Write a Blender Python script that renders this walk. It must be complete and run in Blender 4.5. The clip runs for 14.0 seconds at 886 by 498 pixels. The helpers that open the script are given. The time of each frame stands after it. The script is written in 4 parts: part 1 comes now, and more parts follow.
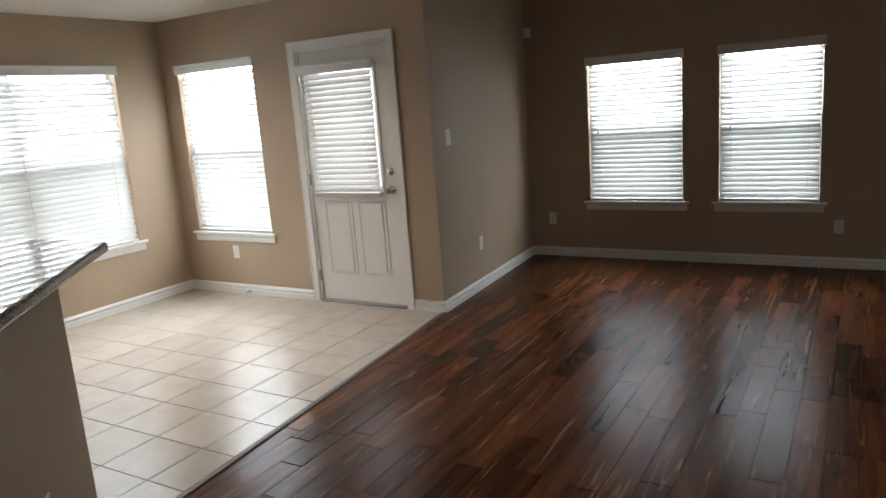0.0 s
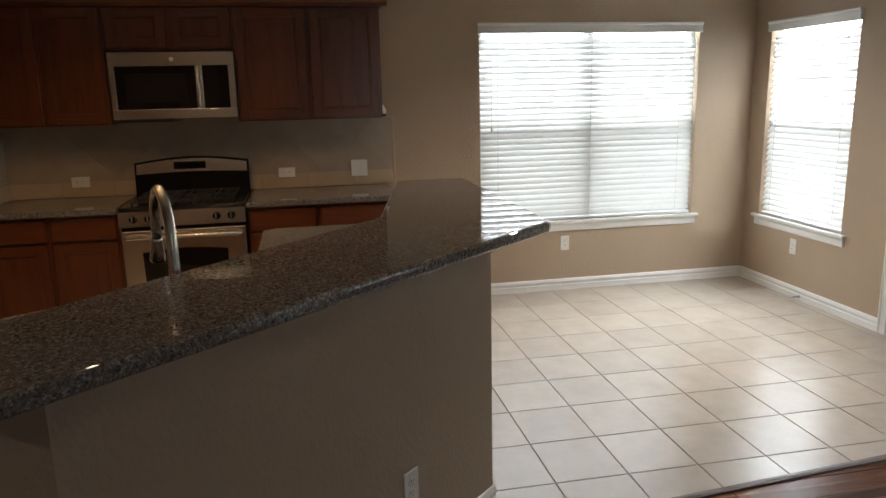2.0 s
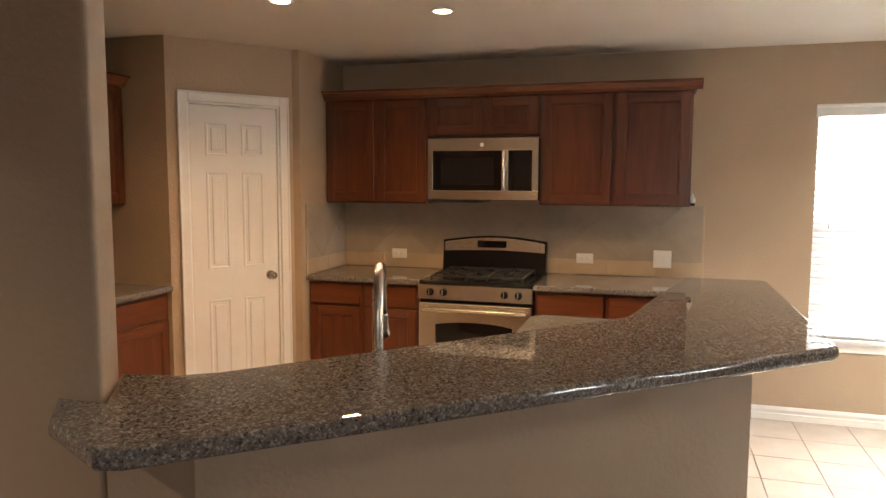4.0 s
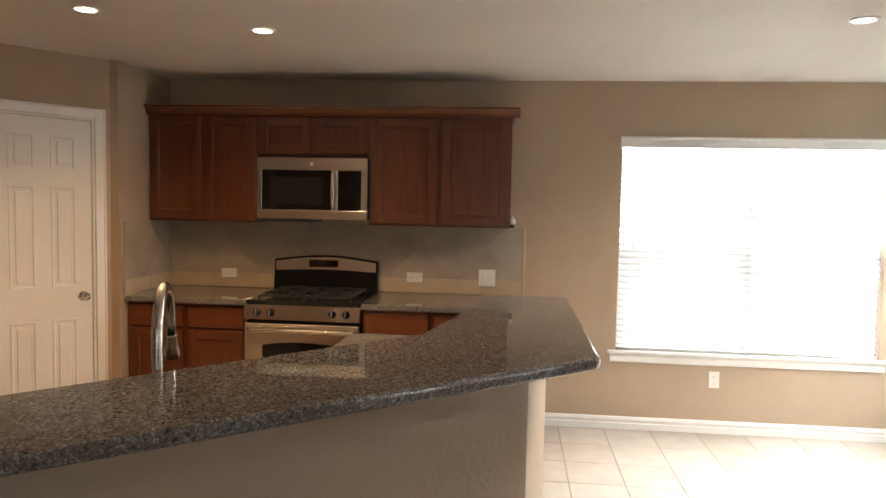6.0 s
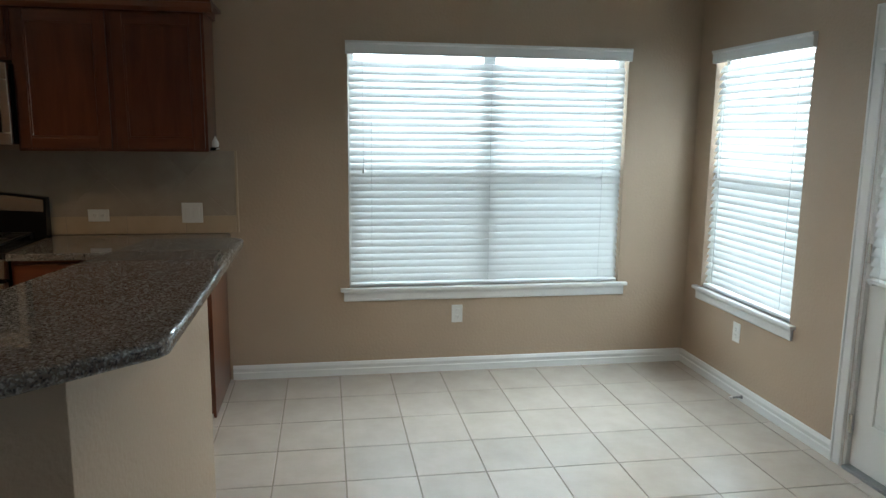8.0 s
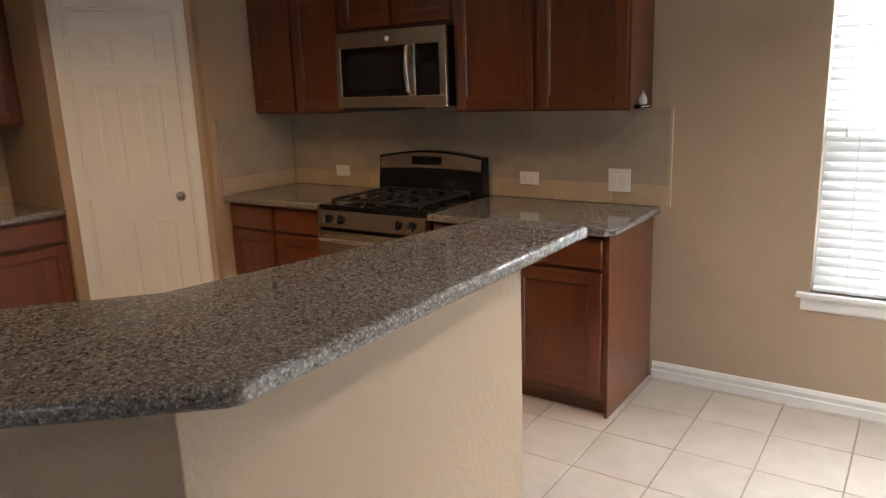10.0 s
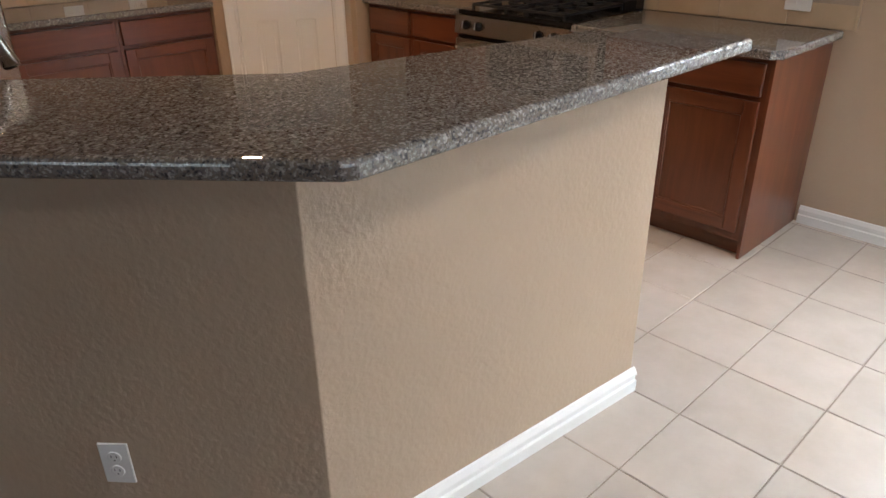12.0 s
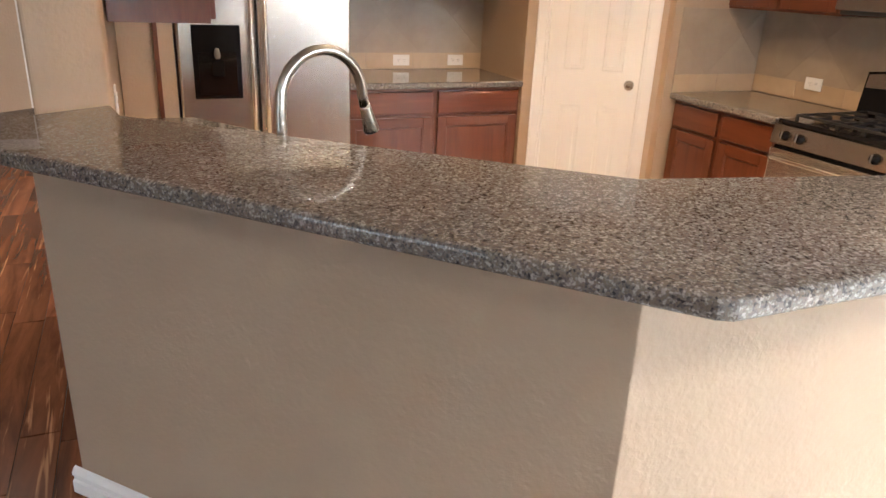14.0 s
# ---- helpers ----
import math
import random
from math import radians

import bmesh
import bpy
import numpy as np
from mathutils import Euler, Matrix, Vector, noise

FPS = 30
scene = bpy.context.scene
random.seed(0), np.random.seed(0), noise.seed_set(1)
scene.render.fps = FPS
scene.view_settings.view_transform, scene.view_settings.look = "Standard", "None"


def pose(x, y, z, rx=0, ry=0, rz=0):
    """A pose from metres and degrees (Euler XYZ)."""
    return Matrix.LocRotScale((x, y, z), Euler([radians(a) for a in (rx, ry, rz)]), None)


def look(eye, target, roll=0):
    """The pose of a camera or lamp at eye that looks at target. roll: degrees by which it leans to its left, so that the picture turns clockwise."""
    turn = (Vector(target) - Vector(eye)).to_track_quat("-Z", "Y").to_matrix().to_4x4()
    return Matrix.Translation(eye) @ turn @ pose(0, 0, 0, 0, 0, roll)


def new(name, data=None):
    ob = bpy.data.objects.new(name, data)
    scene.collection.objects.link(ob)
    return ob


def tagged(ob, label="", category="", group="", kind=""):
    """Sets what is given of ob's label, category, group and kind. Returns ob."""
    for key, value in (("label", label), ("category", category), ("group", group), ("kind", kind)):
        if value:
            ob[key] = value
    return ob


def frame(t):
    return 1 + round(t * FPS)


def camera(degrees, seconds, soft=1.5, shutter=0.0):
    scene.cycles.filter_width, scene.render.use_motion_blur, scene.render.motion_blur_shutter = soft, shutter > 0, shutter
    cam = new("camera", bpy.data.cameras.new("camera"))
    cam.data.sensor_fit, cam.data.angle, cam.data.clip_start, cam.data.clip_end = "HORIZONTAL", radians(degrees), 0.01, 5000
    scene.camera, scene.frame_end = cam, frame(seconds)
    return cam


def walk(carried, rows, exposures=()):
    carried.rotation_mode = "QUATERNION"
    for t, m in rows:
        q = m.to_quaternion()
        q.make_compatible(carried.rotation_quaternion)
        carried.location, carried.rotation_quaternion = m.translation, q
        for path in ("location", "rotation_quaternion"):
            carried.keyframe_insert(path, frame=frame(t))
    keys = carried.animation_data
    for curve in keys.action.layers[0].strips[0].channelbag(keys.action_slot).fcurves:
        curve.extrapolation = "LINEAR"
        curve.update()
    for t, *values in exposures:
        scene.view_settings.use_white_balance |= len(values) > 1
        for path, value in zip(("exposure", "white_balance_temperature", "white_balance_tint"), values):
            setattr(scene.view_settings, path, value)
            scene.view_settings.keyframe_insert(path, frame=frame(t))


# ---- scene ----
cam = camera(63.8, 14.0)
PATH = [
    (0, (5.457, -4.424, 1.554), (4.447, -2.745, 1.151), -4.3),
    (0.5, (5.327, -4.316, 1.534), (4.045, -2.844, 1.101), -1.8),
    (1, (5.272, -4.05, 1.514), (3.722, -2.861, 1.084), -2.0),
    (1.5, (5.249, -3.82, 1.528), (3.483, -2.982, 1.106), -1.9),
    (2, (5.248, -3.562, 1.567), (3.33, -3.192, 1.137), -1.3),
    (2.5, (5.1, -3.464, 1.529), (3.145, -3.426, 1.111), -0.8),
    (3, (5.026, -3.367, 1.629), (3.063, -3.559, 1.3), 0.4),
    (3.5, (5.032, -3.239, 1.572), (3.108, -3.725, 1.326), 0.1),
    (3.7, (5.036, -3.219, 1.563), (3.13, -3.793, 1.373), 0.2),
    (5.8, (5.078, -3.043, 1.586), (3.113, -3.409, 1.518), 1.0),
    (6, (5.06, -2.987, 1.573), (3.074, -3.181, 1.442), 1.2),
    (6.5, (4.964, -2.856, 1.556), (2.986, -2.737, 1.288), 1.4),
    (7, (4.736, -2.732, 1.546), (2.786, -2.413, 1.236), 0.5),
    (7.2, (4.679, -2.685, 1.535), (2.742, -2.306, 1.211), 0.6),
    (9.3, (3.753, -1.958, 1.594), (1.845, -2.4, 1.191), -1.6),
    (9.5, (3.678, -1.945, 1.599), (1.844, -2.628, 1.184), -2.5),
    (10, (3.539, -1.853, 1.558), (1.935, -2.958, 1.106), -2.1),
    (10.5, (3.494, -1.848, 1.52), (2.011, -3.079, 0.984), -0.6),
    (11, (3.462, -1.857, 1.505), (2.099, -3.145, 0.808), -0.6),
    (11.5, (3.487, -1.86, 1.463), (2.215, -3.151, 0.616), -0.9),
    (12, (3.493, -1.869, 1.474), (2.253, -3.159, 0.581), -0.8),
    (12.5, (3.535, -1.913, 1.482), (2.346, -3.284, 0.641), 0.1),
    (13, (3.618, -2.014, 1.491), (2.675, -3.582, 0.683), -0.3),
    (13.5, (3.64, -2.057, 1.481), (2.889, -3.743, 0.712), 0.8),
    (14, (3.608, -2.046, 1.514), (2.861, -3.757, 0.798), 2.6),
]
EXPOSURES = [(0.0, 0.2, 6500, 10), (0.5, 0.05, 6500, 10), (1.5, -0.05, 6500, 10), (2.5, 0.6, 6600, 11), (3.5, 1.6, 7100, 14), (5.8, 1.55, 7000, 14), (6.5, 0.2, 5550, -2), (7.2, -0.2, 5500, -4), (9.3, -0.2, 6250, 10), (10.0, 0.9, 6350, 12), (11.0, 1.35, 6100, 12), (12.0, 0.95, 5950, 12), (13.0, 1.5, 5950, 11), (13.5, 2.2, 5950, 12), (14.0, 2.25, 6000, 12)]
walk(cam, [(t, look(e, g, r)) for t, e, g, r in PATH], EXPOSURES)

# ---- light and exposure ----
world = bpy.data.worlds.new("sky_world")
scene.world = world
world.use_nodes = True
wn = world.node_tree.nodes
sky = wn.new("ShaderNodeTexSky")
sky.sky_type = "NISHITA"
sky.sun_disc = False
sky.sun_elevation = radians(55)
sky.sun_rotation = radians(200)
world.node_tree.links.new(sky.outputs[0], wn["Background"].inputs[0])
wn["Background"].inputs[1].default_value = 0.1


def lamp(name, kind, m, energy, color, size=0.1, size_y=None, spread=180):
    d = bpy.data.lights.new(name, kind)
    d.energy, d.color = energy, color
    if kind == "AREA":
        d.shape = "RECTANGLE" if size_y else "DISK"
        d.size = size
        d.spread = radians(spread)
        if size_y:
            d.size_y = size_y
    ob = new(name, d)
    ob.matrix_world = m
    return ob


WIN = 34          # daylight of one square metre of window, watts
CAN = 3.9           # one recessed lamp, watts
CEIL = 2.43


# ---- materials ----
def mat(name, color=(0.8, 0.8, 0.8), rough=0.5, metal=0.0, spec=0.5):
    m = bpy.data.materials.new(name)
    m.use_nodes = True
    b = m.node_tree.nodes["Principled BSDF"]
    b.inputs["Base Color"].default_value = (*color, 1)
    b.inputs["Roughness"].default_value = rough
    b.inputs["Metallic"].default_value = metal
    b.inputs["Specular IOR Level"].default_value = spec
    return m


def node(m, kind, **inputs):
    n = m.node_tree.nodes.new(kind)
    for k, v in inputs.items():
        n.inputs[k.replace("_", " ")].default_value = v
    return n


def wire(m, a, out, b, inp):
    m.node_tree.links.new(a.outputs[out], b.inputs[inp])


def coords(m, scale=(1, 1, 1), world_space=True):
    """Places of the surface in metres, stretched by scale."""
    mp = node(m, "ShaderNodeMapping", Scale=scale)
    if world_space:
        g = node(m, "ShaderNodeNewGeometry")
        wire(m, g, "Position", mp, "Vector")
    else:
        g = node(m, "ShaderNodeTexCoord")
        wire(m, g, "Object", mp, "Vector")
    return mp


def ramp(m, stops):
    n = node(m, "ShaderNodeValToRGB")
    e = n.color_ramp.elements
    while len(e) < len(stops):
        e.new(0.5)
    for el, (p, c) in zip(e, stops):
        el.position, el.color = p, (*c, 1)
    return n


def bump(m, height_node, out, strength, distance):
    b = node(m, "ShaderNodeBump", Strength=strength, Distance=distance)
    wire(m, height_node, out, b, "Height")
    wire(m, b, "Normal", m.node_tree.nodes["Principled BSDF"], "Normal")
    return b


def speckled(name, c1, c2, rough, scale, bump_scale, strength, distance, spec=0.5):
    """Paint or plaster: broad uneven tone, fine relief."""
    m = mat(name, c1, rough, 0, spec)
    p = m.node_tree.nodes["Principled BSDF"]
    co = coords(m)
    n1 = node(m, "ShaderNodeTexNoise", Scale=scale, Detail=4.0)
    wire(m, co, 0, n1, "Vector")
    r = ramp(m, [(0.3, c1), (0.7, c2)])
    wire(m, n1, 0, r, 0)
    wire(m, r, 0, p, "Base Color")
    n2 = node(m, "ShaderNodeTexNoise", Scale=bump_scale, Detail=3.0)
    wire(m, co, 0, n2, "Vector")
    bump(m, n2, 0, strength, distance)
    return m


WALL = speckled("tan_wall_paint", (0.42, 0.318, 0.222), (0.445, 0.338, 0.240), 0.6, 1.2, 60, 0.55, 0.004)
CEILING = speckled("ceiling_paint", (0.62, 0.58, 0.52), (0.66, 0.62, 0.56), 0.8, 1.5, 90, 0.35, 0.003)
WHITE = speckled("white_trim_paint", (0.76, 0.75, 0.72), (0.80, 0.79, 0.77), 0.35, 3, 40, 0.08, 0.001)
DOORWHITE = speckled("white_door_paint", (0.74, 0.72, 0.68), (0.79, 0.77, 0.73), 0.4, 2, 60, 0.06, 0.001)
PLASTIC = mat("white_plastic", (0.78, 0.77, 0.74), 0.3)
VINYL = mat("white_vinyl", (0.78, 0.78, 0.77), 0.4)
GROUT = speckled("brown_grout", (0.23, 0.185, 0.145), (0.29, 0.235, 0.19), 0.9, 8, 300, 0.4, 0.001)
NICKEL = mat("brushed_nickel", (0.60, 0.56, 0.50), 0.24, 1.0)
BLACK = mat("black_enamel", (0.010, 0.010, 0.011), 0.14, 0, 0.3)
IRON = mat("cast_iron", (0.02, 0.02, 0.021), 0.55)
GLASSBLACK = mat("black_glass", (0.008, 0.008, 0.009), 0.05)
RUBBER = mat("dark_rubber", (0.03, 0.025, 0.02), 0.7)
PALEGROUT = speckled("beige_grout", (0.34, 0.28, 0.215), (0.40, 0.335, 0.26), 0.9, 8, 300, 0.4, 0.001)
DARKGAP = mat("dark_toe_kick", (0.03, 0.015, 0.008), 0.7)
METALGREY = mat("grey_metal", (0.35, 0.35, 0.35), 0.4, 1.0)


def make_steel():
    m = mat("stainless_steel", (0.66, 0.62, 0.56), 0.28, 1.0)
    p = m.node_tree.nodes["Principled BSDF"]
    co = coords(m, (45, 45, 0.8))
    n = node(m, "ShaderNodeTexNoise", Scale=1.0, Detail=2.0)
    wire(m, co, 0, n, "Vector")
    r = node(m, "ShaderNodeMapRange")
    r.inputs[3].default_value, r.inputs[4].default_value = 0.255, 0.275
    wire(m, n, 0, r, 0)
    wire(m, r, 0, p, "Roughness")
    return m


STEEL = make_steel()


def make_wood(name, dark, light, scale, rough, coat, rand=0.25):
    """Grain runs along the piece's own long side given by scale."""
    m = mat(name, light, rough)
    p = m.node_tree.nodes["Principled BSDF"]
    p.inputs["Coat Weight"].default_value = coat
    p.inputs["Coat Roughness"].default_value = 0.18
    info = node(m, "ShaderNodeObjectInfo")
    co = coords(m, scale)
    off = node(m, "ShaderNodeVectorMath")
    off.operation = "ADD"
    mul = node(m, "ShaderNodeMath")
    mul.operation = "MULTIPLY"
    mul.inputs[1].default_value = 37.0
    wire(m, info, "Random", mul, 0)
    comb = node(m, "ShaderNodeCombineXYZ")
    for i in range(3):
        wire(m, mul, 0, comb, i)
    wire(m, co, 0, off, 0)
    wire(m, comb, 0, off, 1)
    n1 = node(m, "ShaderNodeTexNoise", Scale=1.0, Detail=6.0, Roughness=0.65, Distortion=0.6)
    wire(m, off, 0, n1, "Vector")
    r = ramp(m, [(0.28, dark), (0.52, tuple((a + b) / 2 for a, b in zip(dark, light))), (0.75, light)])
    wire(m, n1, 0, r, 0)
    hsv = node(m, "ShaderNodeHueSaturation")
    mr = node(m, "ShaderNodeMapRange")
    mr.inputs[3].default_value, mr.inputs[4].default_value = 1 - rand, 1 + rand
    wire(m, info, "Random", mr, 0)
    wire(m, mr, 0, hsv, "Value")
    wire(m, r, 0, hsv, "Color")
    wire(m, hsv, 0, p, "Base Color")
    bump(m, n1, 0, 0.12, 0.001)
    return m


CHERRY = make_wood("cherry_stained_wood", (0.085, 0.022, 0.008), (0.168, 0.049, 0.017), (14, 14, 1.6), 0.32, 0.45, 0.06)
CHERRY_H = make_wood("cherry_stained_wood_rail", (0.085, 0.022, 0.008), (0.168, 0.049, 0.017), (1.6, 1.6, 22), 0.32, 0.45, 0.06)


def make_plank():
    m = make_wood("acacia_plank", (0.036, 0.012, 0.006), (0.18, 0.064, 0.027), (9, 1.1, 9), 0.25, 0.0, 0.42)
    p = m.node_tree.nodes["Principled BSDF"]
    p.inputs["Specular IOR Level"].default_value = 0.11
    hsv = [n for n in m.node_tree.nodes if n.bl_idname == "ShaderNodeHueSaturation"][0]
    co = coords(m, (21, 1.1, 21))
    n = node(m, "ShaderNodeTexNoise", Scale=1.3, Detail=3.0, Distortion=1.2)
    wire(m, co, 0, n, "Vector")
    r = ramp(m, [(0.61, (0, 0, 0)), (0.70, (0.75, 0.75, 0.75))])
    wire(m, n, 0, r, 0)
    mix = node(m, "ShaderNodeMix")
    mix.data_type = "RGBA"
    mix.inputs[7].default_value = (0.30, 0.15, 0.068, 1)
    wire(m, r, 0, mix, 0)
    wire(m, hsv, 0, mix, 6)
    wire(m, mix, 2, p, "Base Color")
    return m


PLANK = make_plank()


def make_granite():
    m = mat("speckled_granite", (0.2, 0.18, 0.16), 0.09, 0, 0.75)
    p = m.node_tree.nodes["Principled BSDF"]
    co = coords(m)
    nz = node(m, "ShaderNodeTexNoise", Scale=88, Detail=4.0, Roughness=0.7)
    wire(m, co, 0, nz, "Vector")
    v = node(m, "ShaderNodeTexVoronoi", Scale=225, Randomness=1.0)
    wire(m, co, 0, v, "Vector")
    sep = node(m, "ShaderNodeSeparateColor")
    wire(m, v, "Color", sep, 0)
    add = node(m, "ShaderNodeMath")
    add.operation = "MULTIPLY_ADD"
    add.inputs[1].default_value = 0.50
    wire(m, sep, 0, add, 0)
    wire(m, nz, 0, add, 2)
    r = ramp(m, [(0.42, (0.040, 0.040, 0.045)), (0.56, (0.110, 0.106, 0.106)), (0.70, (0.185, 0.157, 0.128)), (0.85, (0.172, 0.164, 0.156)), (1.0, (0.35, 0.34, 0.325))])
    wire(m, add, 0, r, 0)
    wire(m, r, 0, p, "Base Color")
    n2 = node(m, "ShaderNodeTexNoise", Scale=3, Detail=2.0)
    wire(m, co, 0, n2, "Vector")
    mr = node(m, "ShaderNodeMapRange")
    mr.inputs[3].default_value, mr.inputs[4].default_value = 0.012, 0.03
    wire(m, n2, 0, mr, 0)
    wire(m, mr, 0, p, "Roughness")
    return m


GRANITE = make_granite()


def make_tile(name, c1, c2, rough, rand):
    m = mat(name, c1, rough)
    p = m.node_tree.nodes["Principled BSDF"]
    co = coords(m)
    n = node(m, "ShaderNodeTexNoise", Scale=6, Detail=5.0, Roughness=0.6)
    wire(m, co, 0, n, "Vector")
    r = ramp(m, [(0.3, c1), (0.7, c2)])
    wire(m, n, 0, r, 0)
    info = node(m, "ShaderNodeObjectInfo")
    mr = node(m, "ShaderNodeMapRange")
    mr.inputs[3].default_value, mr.inputs[4].default_value = 1 - rand, 1 + rand
    wire(m, info, "Random", mr, 0)
    hsv = node(m, "ShaderNodeHueSaturation")
    wire(m, mr, 0, hsv, "Value")
    wire(m, r, 0, hsv, "Color")
    wire(m, hsv, 0, p, "Base Color")
    n2 = node(m, "ShaderNodeTexNoise", Scale=25, Detail=3.0)
    wire(m, co, 0, n2, "Vector")
    bump(m, n2, 0, 0.08, 0.002)
    return m


TILE = make_tile("cream_ceramic_tile", (0.48, 0.420, 0.357), (0.545, 0.485, 0.42), 0.24, 0.05)
SPLASH = make_tile("beige_splash_tile", (0.34, 0.28, 0.215), (0.40, 0.335, 0.26), 0.35, 0.04)
BORDER = make_tile("honey_border_tile", (0.46, 0.35, 0.23), (0.53, 0.41, 0.28), 0.35, 0.04)


def make_slat():
    m = mat("white_blind_slat", (0.80, 0.79, 0.77), 0.45)
    p = m.node_tree.nodes["Principled BSDF"]
    t = node(m, "ShaderNodeBsdfTranslucent")
    t.inputs[0].default_value = (0.76, 0.775, 0.77, 1)
    mix = node(m, "ShaderNodeMixShader")
    mix.inputs[0].default_value = 0.27
    wire(m, p, 0, mix, 1)
    wire(m, t, 0, mix, 2)
    wire(m, mix, 0, m.node_tree.nodes["Material Output"], 0)
    return m


SLAT = make_slat()
GLASS = mat("window_glass", (1, 1, 1), 0.0)
GLASS.node_tree.nodes["Principled BSDF"].inputs["Transmission Weight"].default_value = 1.0
GLASS.node_tree.nodes["Principled BSDF"].inputs["IOR"].default_value = 1.05


def make_screen():
    m = mat("grey_insect_mesh", (0.10, 0.11, 0.10), 0.8)
    t = node(m, "ShaderNodeBsdfTransparent")
    mix = node(m, "ShaderNodeMixShader")
    mix.inputs[0].default_value = 0.38
    wire(m, t, 0, mix, 1)
    wire(m, m.node_tree.nodes["Principled BSDF"], 0, mix, 2)
    wire(m, mix, 0, m.node_tree.nodes["Material Output"], 0)
    return m


SCREEN = make_screen()


def glow(name, color, strength):
    m = mat(name, color)
    p = m.node_tree.nodes["Principled BSDF"]
    p.inputs["Emission Color"].default_value = (*color, 1)
    p.inputs["Emission Strength"].default_value = strength
    return m


LENS = glow("lit_lamp_lens", (1.0, 0.86, 0.66), 12.0)
GRASS = speckled("grass", (0.05, 0.09, 0.03), (0.10, 0.14, 0.05), 0.9, 4, 60, 0.6, 0.02)


# ---- mesh helpers ----
def box(bm, a, b, bev=0.0):
    lo = [min(p, q) for p, q in zip(a, b)]
    hi = [max(p, q) for p, q in zip(a, b)]
    v = [bm.verts.new((x, y, z)) for x in (lo[0], hi[0]) for y in (lo[1], hi[1]) for z in (lo[2], hi[2])]
    fs = [bm.faces.new([v[i] for i in q]) for q in ((0, 1, 3, 2), (4, 6, 7, 5), (0, 4, 5, 1), (2, 3, 7, 6), (0, 2, 6, 4), (1, 5, 7, 3))]
    if bev:
        es = list({e for f in fs for e in f.edges})
        bmesh.ops.bevel(bm, geom=es, offset=bev, segments=2, affect="EDGES", profile=0.5)
    return bm


def boxes(*bs, bev=0.0):
    bm = bmesh.new()
    for a, b in bs:
        box(bm, a, b, bev)
    return bm


def prism(bm, pts, z0, z1, bev=0.0, seg=3):
    """An upright prism over the outline pts."""
    lo = [bm.verts.new((x, y, z0)) for x, y in pts]
    hi = [bm.verts.new((x, y, z1)) for x, y in pts]
    n = len(pts)
    fs = [bm.faces.new(lo[::-1]), bm.faces.new(hi)]
    for i in range(n):
        fs.append(bm.faces.new((lo[i], lo[(i + 1) % n], hi[(i + 1) % n], hi[i])))
    bmesh.ops.recalc_face_normals(bm, faces=fs)
    if bev:
        es = [e for e in fs[0].edges] + [e for e in fs[1].edges]
        bmesh.ops.bevel(bm, geom=es, offset=bev, segments=seg, affect="EDGES", profile=0.5)
    return bm


def rounded(pts, radius, which):
    """The outline with the named corners turned into short arcs."""
    out = []
    for i, p in enumerate(pts):
        if i not in which:
            out.append(p)
            continue
        p = Vector((*p, 0))
        a = (Vector((*pts[i - 1], 0)) - p).normalized()
        b = (Vector((*pts[(i + 1) % len(pts)], 0)) - p).normalized()
        for k in range(6):
            t = k / 5
            q = p + a * radius * (1 - t) ** 2 + b * radius * t ** 2
            out.append((q.x, q.y))
    return out


def ring(bm, x0, x1, z0, z1, w, y0, y1, slope=0.4):
    """A mitred picture frame in the x-z plane, its face at y0 falling to the inner edge."""
    loops = []
    for k, y in ((0, y1), (0, y0), (w * (1 - slope), y0), (w, y0 + (y1 - y0) * 0.6), (w, y1)):
        loops.append([bm.verts.new(p) for p in ((x0 + k, y, z0 + k), (x1 - k, y, z0 + k), (x1 - k, y, z1 - k), (x0 + k, y, z1 - k))])
    for a, b in zip(loops, loops[1:]):
        for i in range(4):
            bm.faces.new((a[i], a[(i + 1) % 4], b[(i + 1) % 4], b[i]))
    return bm


def lathe(bm, prof, segs=24, m=None):
    """Turn a profile of (radius, height) round z."""
    m = m or Matrix()
    rings = []
    for r, z in prof:
        rings.append([bm.verts.new(m @ Vector((r * math.cos(2 * math.pi * i / segs), r * math.sin(2 * math.pi * i / segs), z))) for i in range(segs)])
    for a, b in zip(rings, rings[1:]):
        for i in range(segs):
            bm.faces.new((a[i], a[(i + 1) % segs], b[(i + 1) % segs], b[i]))
    bm.faces.new(rings[0][::-1])
    bm.faces.new(rings[-1])
    return bm


def tube(bm, pts, radii, segs=14):
    """A round bar along pts."""
    pts = [Vector(p) for p in pts]
    if not hasattr(radii, "__len__"):
        radii = [radii] * len(pts)
    rings = []
    side = None
    for i, p in enumerate(pts):
        d = (pts[min(i + 1, len(pts) - 1)] - pts[max(i - 1, 0)]).normalized()
        ref = side if side else (Vector((0, 0, 1)) if abs(d.z) < 0.9 else Vector((1, 0, 0)))
        u = d.cross(ref).normalized()
        w = u.cross(d).normalized()
        side = w
        rings.append([bm.verts.new(p + radii[i] * (math.cos(2 * math.pi * k / segs) * u + math.sin(2 * math.pi * k / segs) * w)) for k in range(segs)])
    for a, b in zip(rings, rings[1:]):
        for k in range(segs):
            bm.faces.new((a[k], a[(k + 1) % segs], b[(k + 1) % segs], b[k]))
    bm.faces.new(rings[0][::-1])
    bm.faces.new(rings[-1])
    return bm


